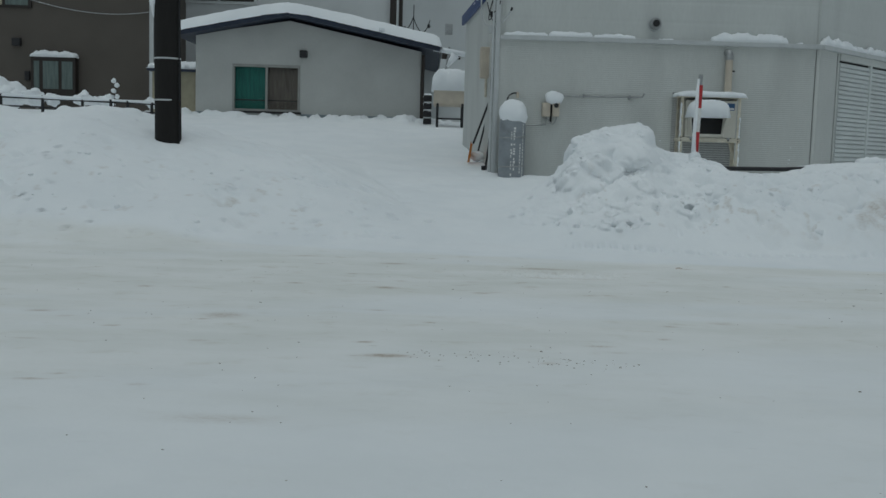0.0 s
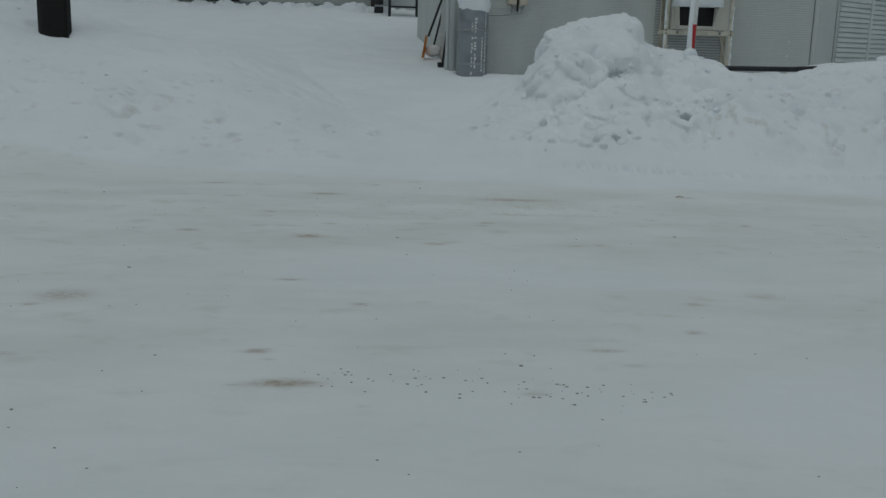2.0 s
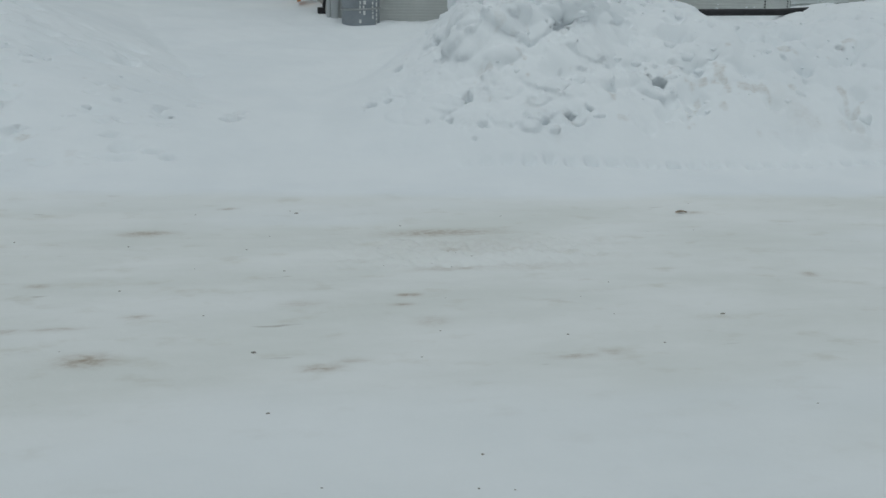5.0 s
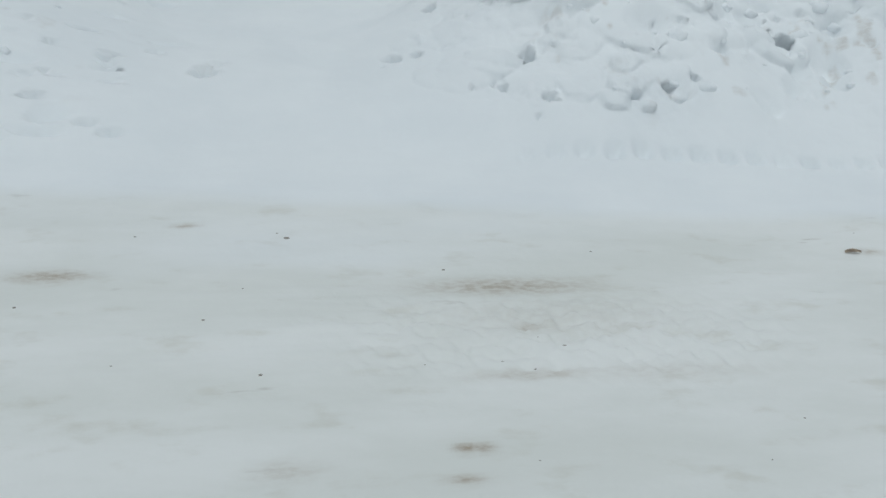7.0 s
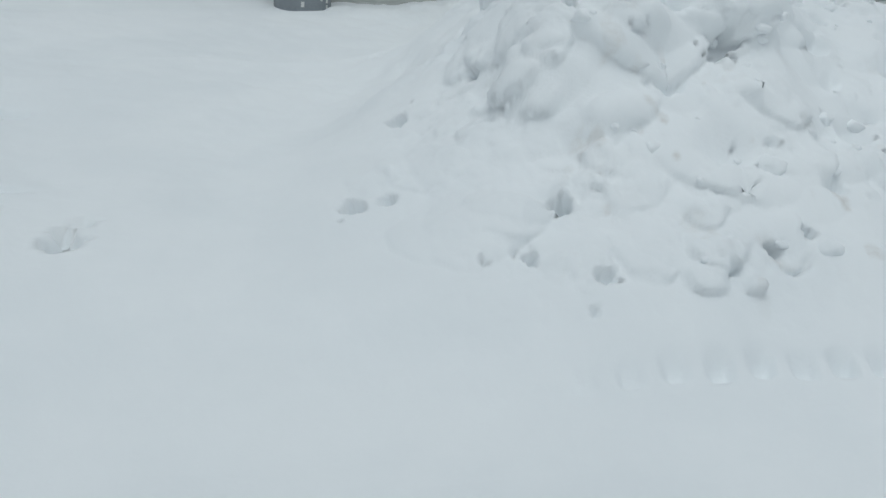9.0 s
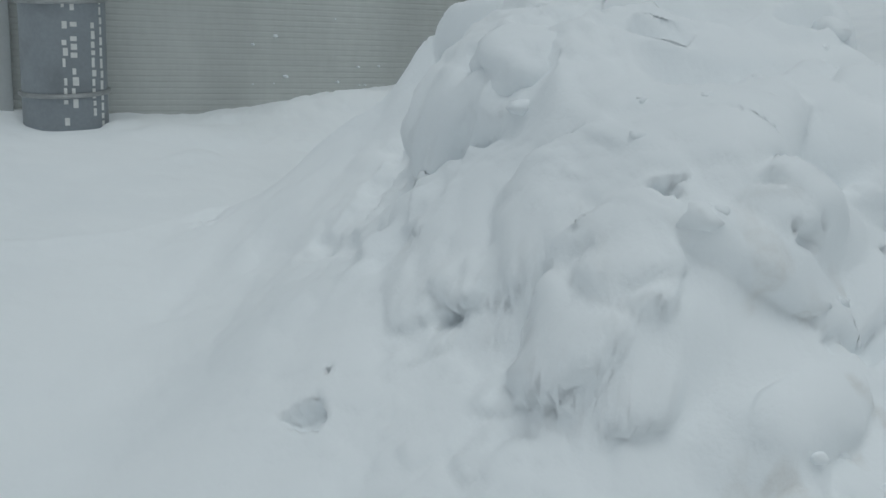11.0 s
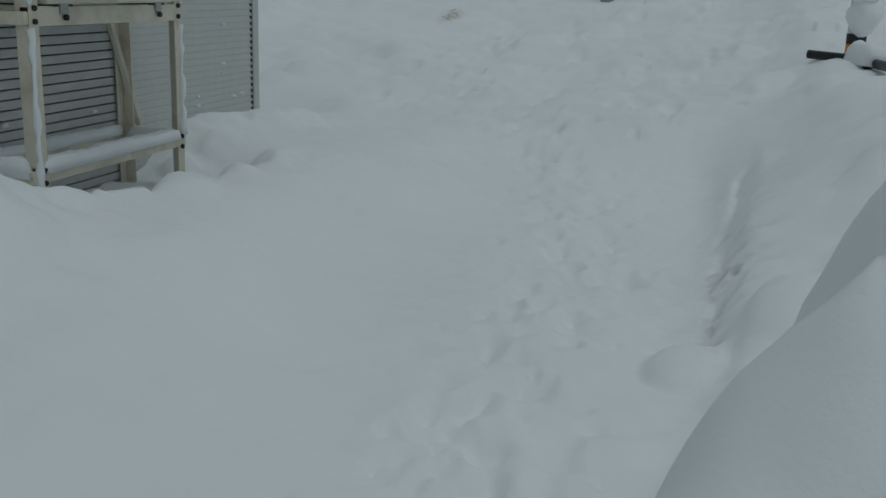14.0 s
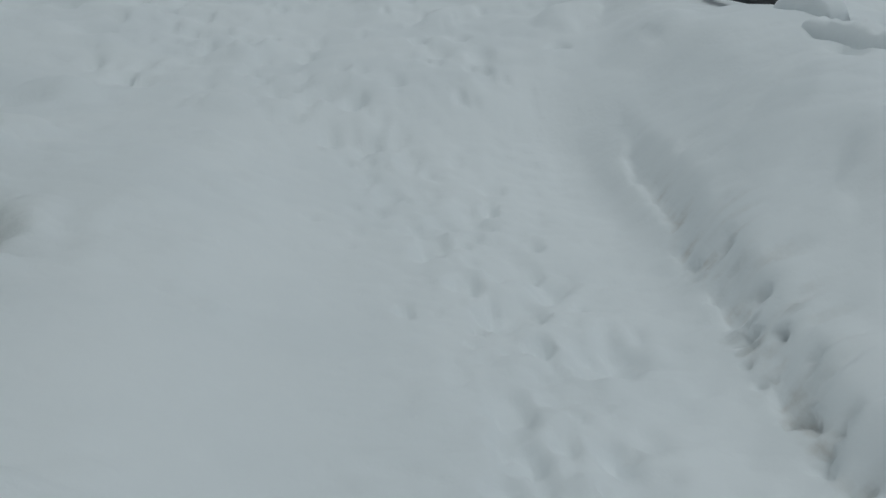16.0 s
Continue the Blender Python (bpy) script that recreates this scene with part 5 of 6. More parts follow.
# ---- marker pole, guard rail, orange post ----
def ground_post(name, x, y, top, r, bands, lean, label, category):
    g = ground_at(x, y)
    th = thing(name, (x, y, g - 0.25), label, category)
    for nm, m, a, b, rr in bands:
        z0, z1 = a, b
        part(nm, tube([(x + lean * (z0 - g), y, z0), (x + lean * (z1 - g), y, z1)], rr * r, 16), m, th)
    return th


mk = ground_post("marker_pole", 2.09, -3.45, 1.9, 0.034, (("foot", STEEL, 0.7, 1.03, 1.2), ("red_band", RED, 1.03, 1.30, 1.0), ("white_band", WHITE, 1.30, 1.57, 1.0),
                 ("red_band", RED, 1.57, 1.83, 1.0), ("tip", STEEL, 1.83, 1.95, 0.75)), 0.02, "red and white banded snow-marker pole with a steel tip", "marker pole")
part("snow_strip", tube([(2.065, -3.475, 1.03), (2.062, -3.475, 1.30), (2.070, -3.475, 1.60), (2.080, -3.475, 1.90)], [0.028, 0.02, 0.024, 0.012], 10), SNOW, mk, "snow stuck to one side")
part("snow_lump", lump((2.08, -3.47, 1.02), 0.07, 33, 0.8, 0.3, 3), SNOW, mk)
rail = thing("guard_rail", (2.4, -3.2, 0.5), "low black pipe rail almost buried in the snow bank", "rail")
part("pipe", tube([(2.1, -3.22, 0.885), (3.2, -3.22, 0.90), (4.2, -3.22, 0.965), (5.4, -3.20, 1.055), (6.1, -3.04, 1.062), (6.45, -3.0, 1.058)], 0.026, 12), RAILM, rail)
part("pipe", tube([(6.45, -3.0, 1.058), (6.56, -2.88, 1.06), (6.62, -2.76, 1.065)], 0.026, 12), RAILM, rail)
for k, (px, py, pz, ln) in enumerate(((4.45, -3.22, 0.985, 0.9), (5.1, -3.215, 1.03, 0.4), (6.18, -3.03, 1.06, 0.42), (5.63, -3.15, 1.07, 0.12))):
    part("rail_snow", cap_of_snow(px, py, pz + 0.005, ln, 0.11, 0.075, 140 + k, 0.2, 0.3), SNOW, rail, "snow lying along the rail" if k == 0 else "")
for px, py, pz in ((2.3, -3.22, 0.87), (4.3, -3.22, 0.95), (6.1, -3.04, 1.055)):
    part("post", tube([(px, py, 0.2), (px, py, pz)], 0.026, 10), RAILM, rail)
op = ground_post("delineator_post", 6.52, -3.01, 1.6, 0.055, (("orange_band", ORANGE, 0.6, 1.14, 1.0), ("black_band", BLACK, 1.14, 1.20, 1.02), ("white_band", WHITE, 1.20, 1.7, 0.98)), 0.0,
                 "orange and white roadside post plastered with snow", "road post")
part("snow_lump", lump((6.48, -3.03, 1.29), 0.10, 41, 1.0, 0.3, 3), SNOW, op, "snow plastered on its side")
part("snow_lump", lump((6.49, -3.03, 1.44), 0.085, 42, 1.2, 0.3, 3), SNOW, op)

# ---- utility pole ----
up = thing("utility_pole", (-4.02, -3.18, 0.8), "dark round utility pole with pale bands in the snow bank", "utility pole")
part("shaft", tube([(-4.0, -3.18, 0.5), (-4.02, -3.18, 2.6), (-4.05, -3.18, 9.0)], [0.152, 0.149, 0.12], 28), POLE, up)
for zz in (1.49, 1.965):
    part("band", tube([(-4.016, -3.18, zz - 0.012), (-4.016, -3.18, zz + 0.006)], 0.1535, 28), TRIM, up, "thin pale wire band")
part("earth_wire", tube([(-3.86, -3.25, 0.7), (-3.865, -3.25, 2.5), (-3.9, -3.24, 5)], 0.008, 6), BLACK, up)
part("stuck_snow", lump((-4.155, -3.22, 2.62), 0.055, 51, 3.6, 0.5, 3), SNOW, up, "snow stuck along one side")

# ---- low house behind ----
HY = 11.3
hz = 1.2
house = thing("low_house", (-4.1, HY + 3, hz), "low grey rendered house with a thick snow-covered gable roof", "house")
HX0, HX1, RIDGE_X, RZ, EZL, EZR = -7.0, -1.22, -4.6, 4.24, 3.66, 3.47


def gable_front():
    """Front wall with the window opening left out."""
    tmp = bmesh.new()
    y0, y1 = HY, HY + 0.18
    wx0, wx1, wz0, wz1 = -6.04, -4.34, 1.86, 3.02

    def top(x):
        return EZL + 0.06 + (RZ - EZL) * (x + 7.42) / (RIDGE_X + 7.42) - 0.08 if x < RIDGE_X else RZ - (RZ - EZR) * (x - RIDGE_X) / (-0.75 - RIDGE_X) - 0.08
    for y in (y0, y1):
        cols = [HX0, wx0, RIDGE_X, wx1, HX1]
        for a, b in zip(cols, cols[1:]):
            zs = [hz, wz0, wz1, None]
            for k in range(3):
                if k == 1 and wx0 <= a and b <= wx1:
                    continue
                lo, hi = zs[k], zs[k + 1]
                tmp.faces.new([tmp.verts.new((a, y, lo)), tmp.verts.new((b, y, lo)), tmp.verts.new((b, y, hi if hi else top(b))), tmp.verts.new((a, y, hi if hi else top(a)))])
    for a, b in (((wx0, wz0), (wx1, wz0)), ((wx1, wz0), (wx1, wz1)), ((wx1, wz1), (wx0, wz1)), ((wx0, wz1), (wx0, wz0)), ((HX1, hz), (HX1, top(HX1))), ((HX0, hz), (HX0, top(HX0)))):
        tmp.faces.new([tmp.verts.new((a[0], y0, a[1])), tmp.verts.new((b[0], y0, b[1])), tmp.verts.new((b[0], y1, b[1])), tmp.verts.new((a[0], y1, a[1]))])
    bmesh.ops.remove_doubles(tmp, verts=tmp.verts[:], dist=1e-4)
    return tmp


part("wall", gable_front(), HOUSE, house, "plain grey rendered gable wall", False)
part("wall", box(HX0, HX0 + 0.18, HY + 0.18, HY + 7, hz, 3.7), HOUSE, house, "", False)
part("wall", box(HX1 - 0.18, HX1, HY + 0.18, HY + 7, hz, 3.4), HOUSE, house, "", False)
part("wall", box(HX0, HX1, HY + 7, HY + 7.18, hz, 3.6), HOUSE, house, "", False)
part("plinth", box(HX0 - 0.015, -6.1, HY - 0.02, HY, hz, 1.80, 0.004), PLINTH, house, "darker grey plinth")
part("plinth", box(-4.3, HX1 + 0.015, HY - 0.02, HY, hz, 1.80, 0.004), PLINTH, house)
for x0, z0, x1, z1 in ((-7.42, EZL, RIDGE_X, RZ), (RIDGE_X, RZ, -0.75, EZR)):
    tmp = bmesh.new()
    vs = [tmp.verts.new((x, y, z + dz)) for dz in (0, 0.13) for x, y, z in ((x0, HY - 0.45, z0), (x1, HY - 0.45, z1), (x1, HY + 7.5, z1), (x0, HY + 7.5, z0))]
    for f in ((3, 2, 1, 0), (4, 5, 6, 7), (0, 1, 5, 4), (1, 2, 6, 5), (2, 3, 7, 6), (3, 0, 4, 7)):
        tmp.faces.new([vs[i] for i in f])
    part("roof", tmp, NAVY, house, "dark navy roof edge", False)
rs = bmesh.new()
NX, NY = 90, 64
grid = []
for j in range(NY + 1):
    row = []
    for i in range(NX + 1):
        u, v = i / NX, j / NY
        x, y = -7.47 + u * 6.78, HY - 0.49 + v * 8.0
        zr = (EZL + (RZ - EZL) * (x + 7.42) / (RIDGE_X + 7.42)) if x < RIDGE_X else (RZ - (RZ - EZR) * (x - RIDGE_X) / (-0.75 - RIDGE_X))
        zr -= 0.05 * math.exp(-((x - RIDGE_X) / 0.35) ** 2)
        e = max(0.0, (1 - abs(2 * u - 1) ** 40) * (1 - abs(2 * v - 1) ** 60)) ** 0.4
        row.append(rs.verts.new((x, y, zr + 0.115 + 0.29 * e * (1 + 0.12 * noise.fractal(Vector((x * 0.8, y * 0.8, 3)), 1, 2, 3)) + 0.012 * noise.noise(Vector((x * 7, y * 7, 1))))))
    grid.append(row)
for a, b in zip(grid, grid[1:]):
    for i in range(NX):
        rs.faces.new((a[i], a[i + 1], b[i + 1], b[i]))
part("roof_snow", rs, SNOW, house, "thick smooth layer of snow on the roof")
win = part("window", box(-6.05, -4.33, HY + 0.14, HY + 0.17, 1.84, 3.04), DARK, house, "sliding window with a green and a taupe curtain", False)
part("curtain", box(-6.0, -5.2, HY + 0.10, HY + 0.115, 1.9, 2.98), GREEN, win, "bright green curtain")
part("curtain", box(-5.18, -4.38, HY + 0.10, HY + 0.115, 1.9, 2.98), TAUPE, win, "dull taupe curtain")
for a, b, c, d in ((-6.06, -4.32, 1.84, 1.90), (-6.06, -4.32, 2.97, 3.04)):
    part("frame", box(a, b, HY - 0.02, HY + 0.09, c, d, 0.006), ALU, win)
for a in (-6.06, -5.21, -4.38):
    part("frame", box(a, a + 0.06, HY - 0.02, HY + 0.09, 1.9, 2.97, 0.006), ALU, win)
part("frame", box(-6.0, -4.38, HY + 0.0, HY + 0.03, 2.11, 2.14, 0.003), DARK, win)
for a, b in ((-6.0, -5.21), (-5.15, -4.38)):
    pn = part("pane", box(a, b, HY + 0.055, HY + 0.06, 1.9, 2.97), GLASS, win, "", False)
    pn.visible_shadow = False
part("sill", box(-6.1, -4.28, HY - 0.06, HY - 0.02, 1.79, 1.845, 0.005), DARK, win)
part("vent_hood", box(-4.33, -4.14, HY - 0.14, HY, 3.24, 3.42, 0.015), BLACK, house, "small black vent hood")
part("downpipe", tube([(-1.17, HY - 0.05, hz), (-1.17, HY - 0.05, 3.4)], 0.05, 10), DKBROWN, house)
part("door", box(-1.218, -1.18, HY + 0.5, HY + 1.5, hz, 3.2), DKBROWN, house)
part("fixing", box(-2.3, -2.16, HY - 0.52, HY - 0.44, 3.93, 4.02, 0.02), SNOW, house)

# ---- brown house and neighbours ----
BY2 = 16.0
bh = thing("brown_house", (-13, BY2 + 3, 1.5), "two-storey brown-clad house with a small bay window", "house")
part("wall", box(-22, -9.45, BY2, BY2 + 8, 1.4, 8.5), BROWN, bh, "", False)
part("roof", box(-22.4, -9.1, BY2 - 0.4, BY2 + 8.4, 8.5, 8.7), NAVY, bh, "", False)
part("corner_trim", box(-9.47, -9.40, BY2 - 0.02, BY2 + 0.05, 1.4, 8.5), PALE, bh)
bay = part("bay_window", box(-12.92, -11.6, BY2 - 0.30, BY2, 2.28, 3.42, 0.01), DKBROWN, bh, "small brown bay window with pale curtains")
for a, b in ((-12.83, -12.67), (-12.56, -12.1), (-12.0, -11.68)):
    part("pane", box(a, b, BY2 - 0.315, BY2 - 0.298, 2.46, 3.28), TEAL, bay)
part("snow_cap", cap_of_snow(-12.26, BY2 - 0.17, 3.42, 1.36, 0.36, 0.14, 81, 0, 0.3), SNOW, bay)
upw = part("window", box(-14.4, -12.98, BY2 - 0.06, BY2, 4.85, 6.2, 0.01), DKBROWN, bh, "upper window with a pale curtain")
part("pane", box(-13.75, -13.08, BY2 - 0.07, BY2 - 0.058, 4.93, 6.1), TEAL, upw)
part("pane", box(-14.35, -13.85, BY2 - 0.07, BY2 - 0.058, 4.93, 6.1), CREAMWALL, upw)
part("vent_hood", box(-13.55, -13.3, BY2 - 0.15, BY2, 3.72, 3.95, 0.02), BLACK, bh)
part("outlet", box(-13.2, -13.05, BY2 - 0.08, BY2, 2.72, 2.98, 0.01), BLACK, bh)
part("cable", tube(arc((-13.0, BY2 - 0.05, 5.1), (-11, BY2 - 0.1, 4.55), (-9.45, BY2 - 0.05, 4.85), 14), 0.014, 6), STEEL, bh)
part("downpipe", tube([(-9.36, BY2 - 0.06, 1.5), (-9.36, BY2 - 0.06, 8.4)], 0.035, 8), PALE, bh)
shed = thing("cream_shed", (-8.2, 15, 1.5), "small cream shed with a snowy lean-to roof", "shed")
part("wall", box(-8.9, -7.1, 14.2, 16.5, 1.4, 2.98), CREAMWALL, shed, "", False)
part("roof", box(-9.0, -7.0, 14.0, 16.7, 2.98, 3.07, 0.01), NAVY, shed)
part("roof_snow", cap_of_snow(-8.0, 15.3, 3.07, 2.0, 2.7, 0.22, 83), SNOW, shed)
pb = thing("pale_house", (-5, 23, 2), "two-storey pale house behind, with dark upper windows", "house")
part("wall", box(-10.2, -2.4, 20.5, 27, 1.6, 9), PALE, pb, "", False)
part("roof", box(-10.6, -2.0, 20.1, 27.4, 9.0, 9.2), NAVY, pb, "", False)
pw = part("window", box(-9.6, -7.0, 20.42, 20.5, 5.75, 7.4, 0.01), PALE, pb)
for a, b in ((-9.45, -8.35), (-8.25, -7.1)):
    part("pane", box(a, b, 20.40, 20.42, 5.85, 7.3), DKBROWN, pw)
part("downpipe", box(-2.42, -2.2, 20.35, 20.5, 1.8, 9), DKBROWN, pb, "dark brown downpipe")
part("downpipe", tube([(-2.05, 20.45, 1.8), (-2.05, 20.45, 9)], 0.07, 8), DKBROWN, pb)
ph = thing("far_house", (0, 30, 2), "pale house far behind under snow", "house")
part("wall", box(-2.6, 5.0, 29, 36, 1.8, 9.6), PALE, ph, "", False)
part("roof", box(-3.0, 5.4, 28.6, 36.4, 9.6, 9.75), SNOW, ph, "", False)
part("window", box(-0.5, 0.3, 28.94, 29, 4.4, 5.2, 0.01), DKBROWN, ph)
wall2 = thing("garden_wall", (-0.4, 18, 1.8), "pale block wall behind the heating-oil tank", "wall")
part("blocks", box(-1.6, 0.9, 18.0, 18.15, 1.6, 3.9, 0.01), PALE, wall2, "", False)

# heating-oil tank on legs beside the low house
kt = thing("oil_tank", (-0.5, 9.6, 1.6), "beige heating-oil tank on steel legs, deep in snow", "oil tank")
part("tank", tube([(-0.88, 9.6, 2.36), (-0.86, 9.6, 2.36), (-0.1, 9.6, 2.36), (-0.06, 9.6, 2.36)], [0.25, 0.33, 0.33, 0.25], 24), BEIGE, kt)
for xx, yy in ((-0.78, 9.42), (-0.18, 9.42), (-0.78, 9.78), (-0.18, 9.78)):
    part("leg", tube([(xx, yy, 1.45), (xx, yy, 2.2)], 0.03, 8), BLACK, kt)
part("cross_bar", box(-0.8, -0.16, 9.4, 9.44, 1.72, 1.76), BLACK, kt)
part("snow_cap", cap_of_snow(-0.47, 9.6, 2.42, 0.92, 0.74, 0.5, 87, 0, 0.06), SNOW, kt, "thick cap of snow")
dish = thing("snowy_aerial", (-0.6, 11, 3), "aerial bracket and pipes caked in snow at the roof edge", "aerial")
part("mast", tube([(-0.62, 11.0, 2.6), (-0.5, 11.0, 3.6)], 0.03, 8), STEEL, dish)
part("arm", tube([(-0.9, 11.0, 3.55), (-0.1, 11.0, 3.42)], 0.07, 10), SNOW, dish, "snow-laden arm")
part("reflector", tube([(-0.55, 10.95, 3.1), (-0.35, 10.9, 3.4)], [0.03, 0.12], 12), SNOW, dish)
pile = thing("stacked_crates", (-1.0, 10.6, 1.6), "dark stacked crates with snow between the house and the tank", "crates")
for k in range(4):
    part("crate", box(-1.12, -0.92, 10.2, 10.8, 1.62 + k * 0.19, 1.76 + k * 0.19, 0.01), BLACK, pile)
    part("snow", cap_of_snow(-1.02, 10.5, 1.76 + k * 0.19, 0.22, 0.6, 0.045, 90 + k), SNOW, pile)

# chain-link style pipe fence before the brown house
fence = thing("pipe_fence", (-6.8, 2, 1.2), "low dark pipe fence with snow along its rails", "fence")
for k, px in enumerate((-8.1, -7.41, -6.75, -6.28, -6.0, -5.6)):
    part("post", tube([(px, 2.0, 0.9), (px, 2.0, 1.72 - 0.015 * k)], 0.026, 8), BLACK, fence)
for zz in (1.66, 1.52):
    part("rail", tube([(-9.5, 2.0, zz + 0.03), (-6.8, 2.0, zz - 0.02), (-5.55, 2.0, zz - 0.045)], 0.014, 6), BLACK, fence)
part("rail_snow", tube([(-9.5, 2.0, 1.71), (-8.3, 2.0, 1.70), (-7.0, 2.0, 1.675), (-6.2, 2.0, 1.66), (-5.6, 2.0, 1.645)], [0.03, 0.02, 0.035, 0.018, 0.03], 8), SNOW, fence, "snow on the top rail")
for k, (px, py, r) in enumerate(((-8.0, 3.2, 0.2), (-7.75, 3.4, 0.13), (-8.55, 3.3, 0.34), (-6.75, 3.3, 0.14), (-5.85, 3.4, 0.14), (-7.1, 3.1, 0.16), (-8.25, 3.1, 0.15), (-6.95, 3.3, 0.1), (-5.95, 3.2, 0.1))):
    g = ground_at(px, py)
    sbm = lump((px, py, 1.70 + 0.3 * (r - 0.15)), r, 100 + k, 0.8, 0.6, 4)
    single("snowy_bush", sbm, SNOW, "low shrub buried under rounded snow behind the fence", "bush", "shrubs under snow", at=(px, py, 1.3))
twig = thing("snowy_plant", (-6.6, 3.3, 1.2), "thin dead plant stalk with clots of snow", "plant")
part("stalk", tube([(-6.60, 3.3, 0.9), (-6.62, 3.3, 1.7), (-6.59, 3.3, 2.05)], 0.008, 6), DKBROWN, twig)
for k, zz in enumerate((1.78, 1.88, 1.98, 2.06)):
    part("snow_clot", lump((-6.60 + 0.03 * (-1) ** k, 3.29, zz), 0.045, 120 + k, 1.0, 0.3, 2), SNOW, twig)

# ---- loose snow chunks on the banks ----
rc = random.Random(3)
for k in range(24):
    if k < 12:
        px, py, r = rc.uniform(0.9, 2.2), rc.uniform(-4.8, -3.4), rc.uniform(0.015, 0.05)
    elif k < 18:
        px, py, r = rc.uniform(2.3, 5.0), rc.uniform(-4.8, -4.1), rc.uniform(0.015, 0.05)
    else:
        px, py, r = rc.uniform(-6, -1.6), rc.uniform(-4.9, -3.6), rc.uniform(0.012, 0.04)
    g = ground_at(px, py)
    single("snow_chunk", lump((px, py, g - r * 0.3), r, 200 + k, rc.uniform(0.6, 0.95), 0.35, 3), SNOW, "broken chunk of ploughed snow lying on the bank", "snow chunk", "loose snow chunks", at=(px, py, g))
for k, (c, r, sq) in enumerate((((0.79, -3.42, 1.11), 0.14, 0.75), ((1.38, -3.55, 1.12), 0.17, 0.75))):
    single("snow_block", lump(c, r, 301 + k, sq, 0.22, 4), SNOW, "large rounded block of ploughed snow in the mound", "snow block", "snow blocks", at=c)

# crumbs of broken snow strewn over the banks
shapes = []
for k in range(8):
    tmp = lump((0, 0, 0), 1.0, 610 + k, 0.75, 0.55, 2)
    shapes.append((np.array([v.co[:] for v in tmp.verts]), np.array([[v.index for v in f.verts] for f in tmp.faces])))
    tmp.free()
rk = np.random.default_rng(23)
cv, cf, base_v = [], [], 0
for k in range(420):
    if k < 240:
        px, py, keep = rk.uniform(0.7, 4.8), rk.uniform(-4.9, -3.2), 0.35
    else:
        px, py, keep = rk.uniform(-6.5, -1.2), rk.uniform(-5.1, -2.6), 0.1
    j, i = np.searchsorted(gy, py), np.searchsorted(gx, px)
    patch = float(fbm(np.array([px]), np.array([py]), 1.8, 2, 205)[0])
    if RUBBLE[j, i] < keep or patch < -0.15:
        continue
    r = 0.012 + 0.03 * rk.random() ** 3
    vs, fs = shapes[k % 8]
    a = rk.uniform(0, 6.28)
    rot = np.array(((math.cos(a), -math.sin(a), 0), (math.sin(a), math.cos(a), 0), (0, 0, 1)))
    cv.append(vs @ rot.T * r + np.array((PX[j, i], PY[j, i], PZ[j, i] - r * 0.5)))
    cf.append(fs + base_v)
    base_v += len(vs)
me = bpy.data.meshes.new("snow_crumbs")
me.from_pydata(np.concatenate(cv).tolist(), [], np.concatenate(cf).tolist())
me.polygons.foreach_set("use_smooth", np.ones(len(me.polygons), dtype=bool))
me.materials.append(SNOW)
tagged(new("snow_crumbs", me), "small crumbs of broken white snow strewn over the ploughed banks", "snow crumbs", kind="stuff")

# ---- grit, leaf and far stubs ----
gr = bmesh.new()
for k in range(380):
    if k < 80:
        px, py, r = rc.uniform(-1.1, 0.1), -10.10 - 0.09 * 0 + rc.gauss(0, 0.07), rc.uniform(0.0015, 0.0048)
        py -= 0.14 * (px + 0.9)
    else:
        px, py, r = rc.uniform(-4.5, 4.5), rc.uniform(-13, -5.8), rc.uniform(0.0015, 0.004) * (1 + (rc.random() < 0.08))
    tmp = bmesh.new()
    bmesh.ops.create_icosphere(tmp, subdivisions=1, radius=r)
    for v in tmp.verts:
        v.co = Vector((v.co.x * rc.uniform(0.8, 2.0), v.co.y * rc.uniform(0.7, 1.3), v.co.z * 0.5))
    tmp.transform(Matrix.Translation((px, py, ground_at(px, py) + r * 0.2)))
    merge(gr, tmp)
single("road_grit", gr, GRIT, "scattered dark grit and pebbles frozen on the road", "grit", kind="stuff")
lf = bmesh.new()
for k, (u, w) in enumerate(((0.0, 0.002), (0.014, 0.007), (0.028, 0.009), (0.042, 0.006), (0.058, 0.002))):
    for s in (-1, 1):
        lf.verts.new((1.29 + u, -6.03 + s * w - 0.12 * u, ground_at(1.31, -6.03) + 0.006 + 0.006 * math.sin(u * 50) + 0.003 * s))
lf.verts.ensure_lookup_table()
for k in range(4):
    lf.faces.new([lf.verts[i] for i in (2 * k, 2 * k + 1, 2 * k + 3, 2 * k + 2)])
bmesh.ops.solidify(lf, geom=lf.faces[:], thickness=0.004)
single("dead_leaf", lf, LEAF, "curled brown dead leaf on the packed snow", "leaf")

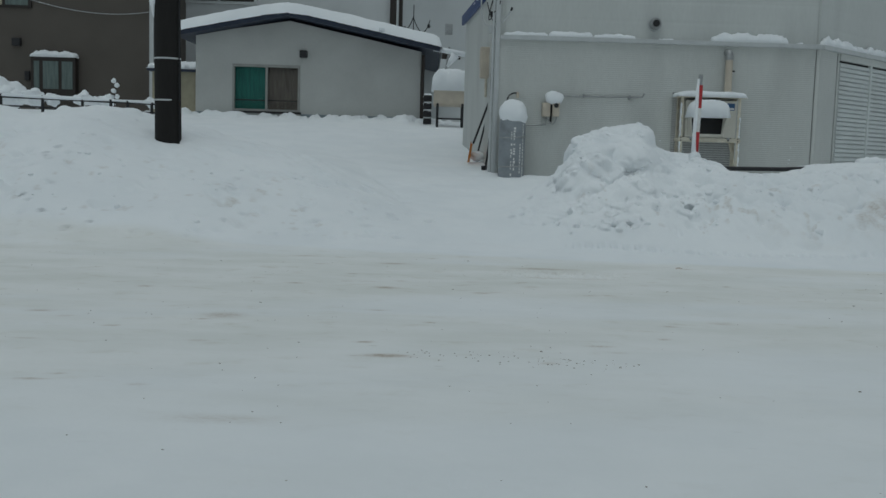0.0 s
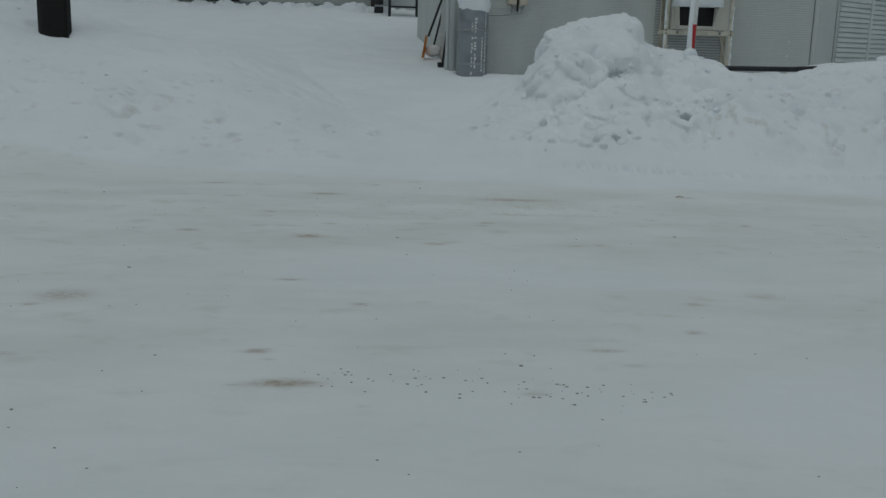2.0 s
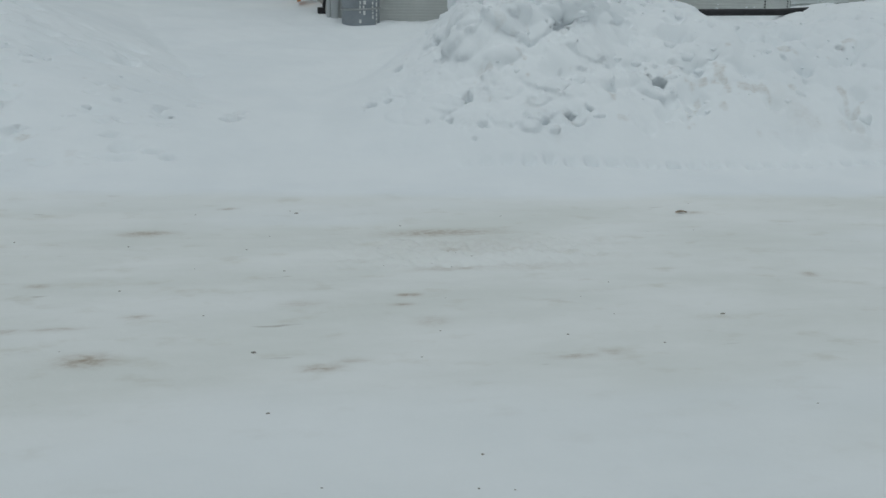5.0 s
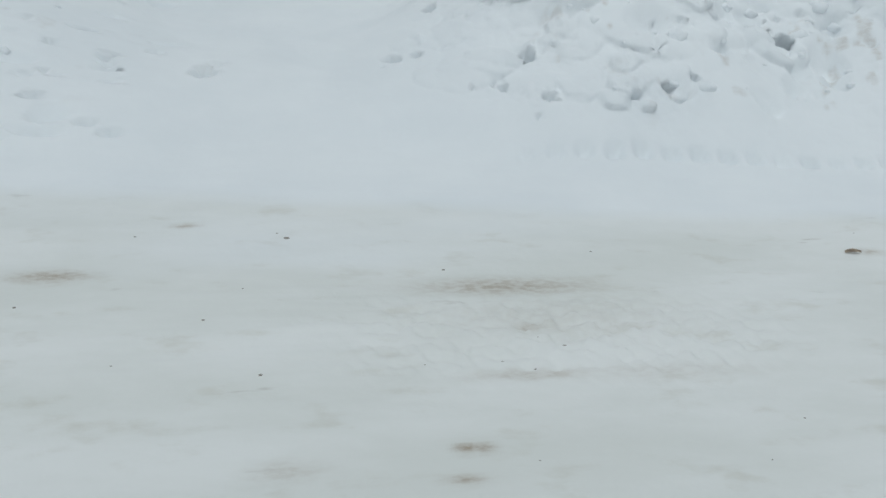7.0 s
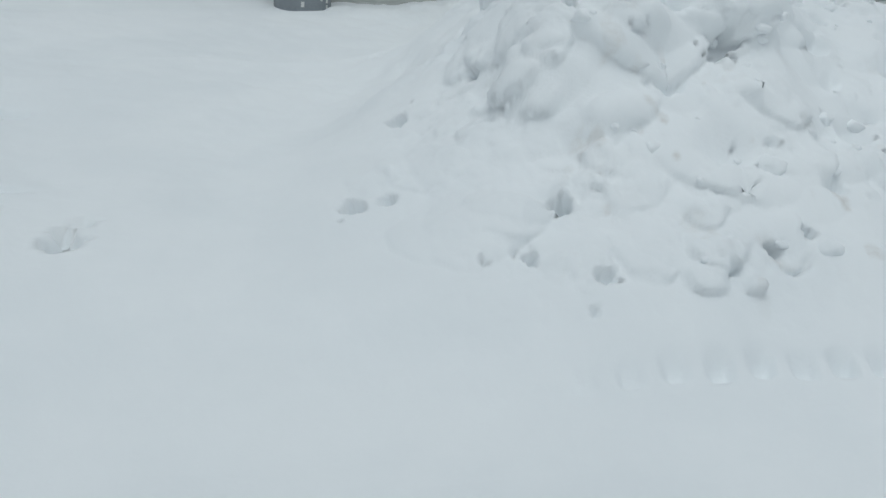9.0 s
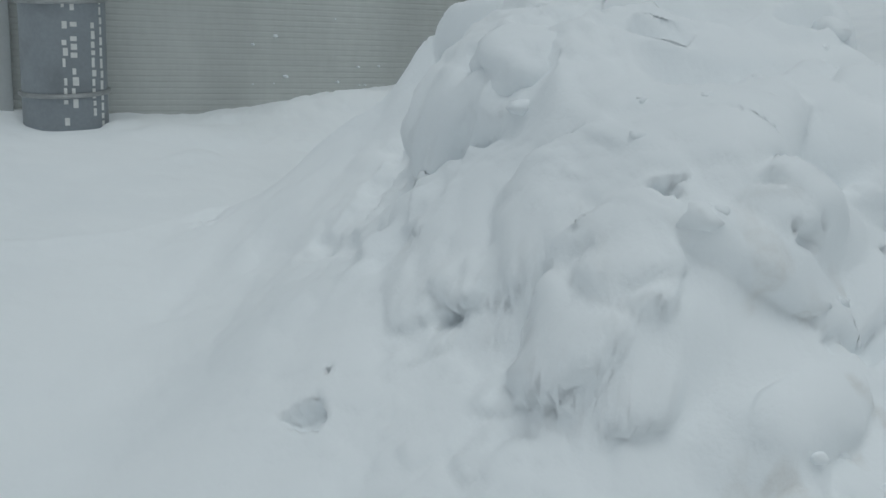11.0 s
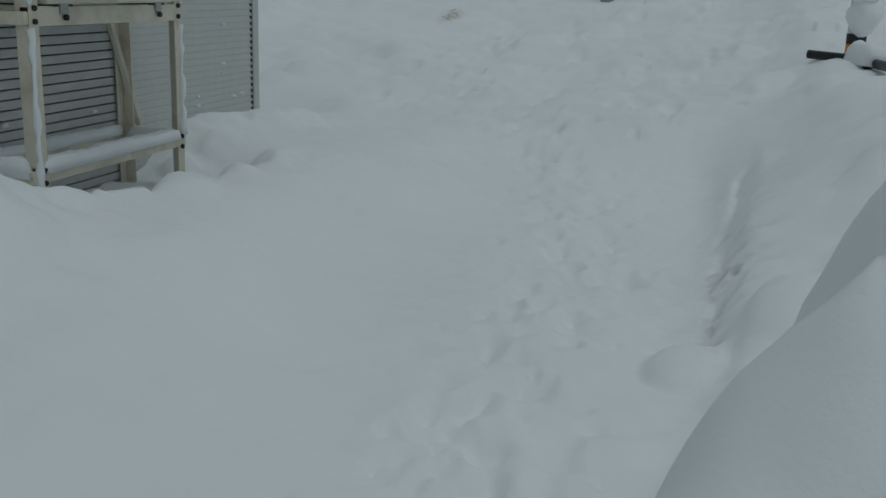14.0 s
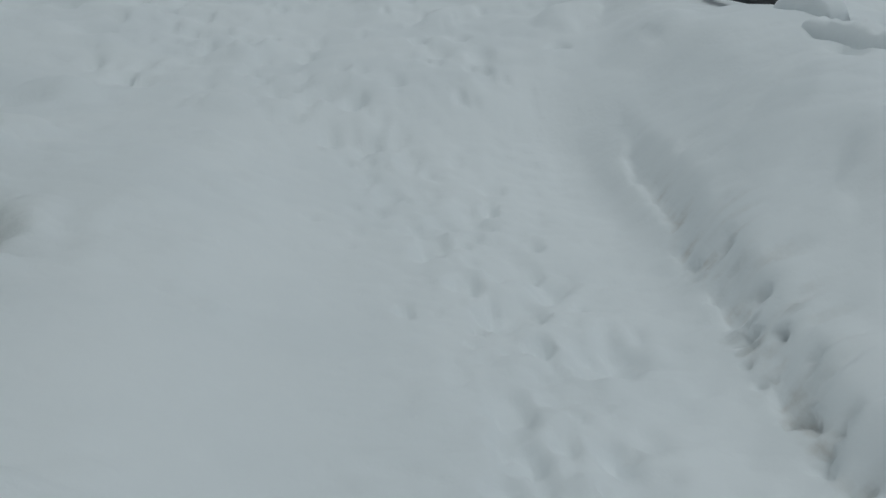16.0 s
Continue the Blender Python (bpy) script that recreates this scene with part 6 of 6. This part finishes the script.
# ---- far stubs beyond the lane ----
# wires and aerial above the low house's eave
wa = thing("roof_aerial", (-1.4, HY + 0.6, 3.7), "thin black aerial wires and insulators above the eave", "aerial")
part("mast", tube([(-1.45, HY + 0.6, 3.7), (-1.45, HY + 0.6, 4.75)], 0.012, 6), BLACK, wa)
part("wire", tube(arc((-1.75, HY + 0.5, 4.2), (-1.6, HY + 0.5, 3.95), (-1.45, HY + 0.55, 4.45), 10), 0.014, 6), BLACK, wa)
part("wire", tube(arc((-1.45, HY + 0.55, 4.4), (-1.2, HY + 0.5, 3.7), (-1.02, HY + 0.5, 4.35), 10), 0.012, 6), BLACK, wa)
part("insulator", lump((-1.68, HY + 0.5, 4.12), 0.05, 501, 1.2, 0.1, 2), BLACK, wa)
part("insulator", lump((-1.05, HY + 0.5, 4.2), 0.045, 502, 1.2, 0.1, 2), BLACK, wa)
part("junction_box", box(-0.62, -0.42, HY + 0.5, HY + 0.62, 4.0, 4.28, 0.02), STEEL, wa)
tw = thing("dead_grass_tuft", (9.4, 0.25, ground_at(9.4, 0.25)), "small tuft of brown dead stalks poking from the snow", "dead grass")
rt = random.Random(9)
for k in range(6):
    bx, by = 9.4 + rt.uniform(-0.22, 0.22), 0.25 + rt.uniform(-0.05, 0.05)
    g = ground_at(bx, by)
    part("stalk", tube([(bx, by, g - 0.03), (bx + rt.uniform(-0.04, 0.04), by + rt.uniform(-0.03, 0.03), g + 0.015), (bx + rt.uniform(-0.1, 0.1), by + rt.uniform(-0.05, 0.05), g + rt.uniform(0.02, 0.05))], 0.003, 5), LEAF, tw)
fp = thing("snowy_stub_post", (10.8, -1.04, 0.9), "grey stub post capped with snow beyond the lane", "post")
gs = ground_at(10.8, -1.04)
part("shaft", tube([(10.8, -1.04, gs - 0.3), (10.8, -1.04, gs + 0.5)], 0.075, 12), STEEL, fp)
part("band", tube([(10.8, -1.04, gs + 0.17), (10.8, -1.04, gs + 0.25)], 0.078, 12), BLACK, fp)
part("snow_cap", lump((10.8, -1.04, gs + 0.55), 0.12, 151, 0.8, 0.2, 2), SNOW, fp)

# the tools lean close to the corner of the building
for tool, dx, dy in ((sh, 0.10, -0.05), (sh2, 0.05, -0.30), (sh3, 0.09, -0.05)):
    tool.location = tool.location + Vector((dx, dy, 0))
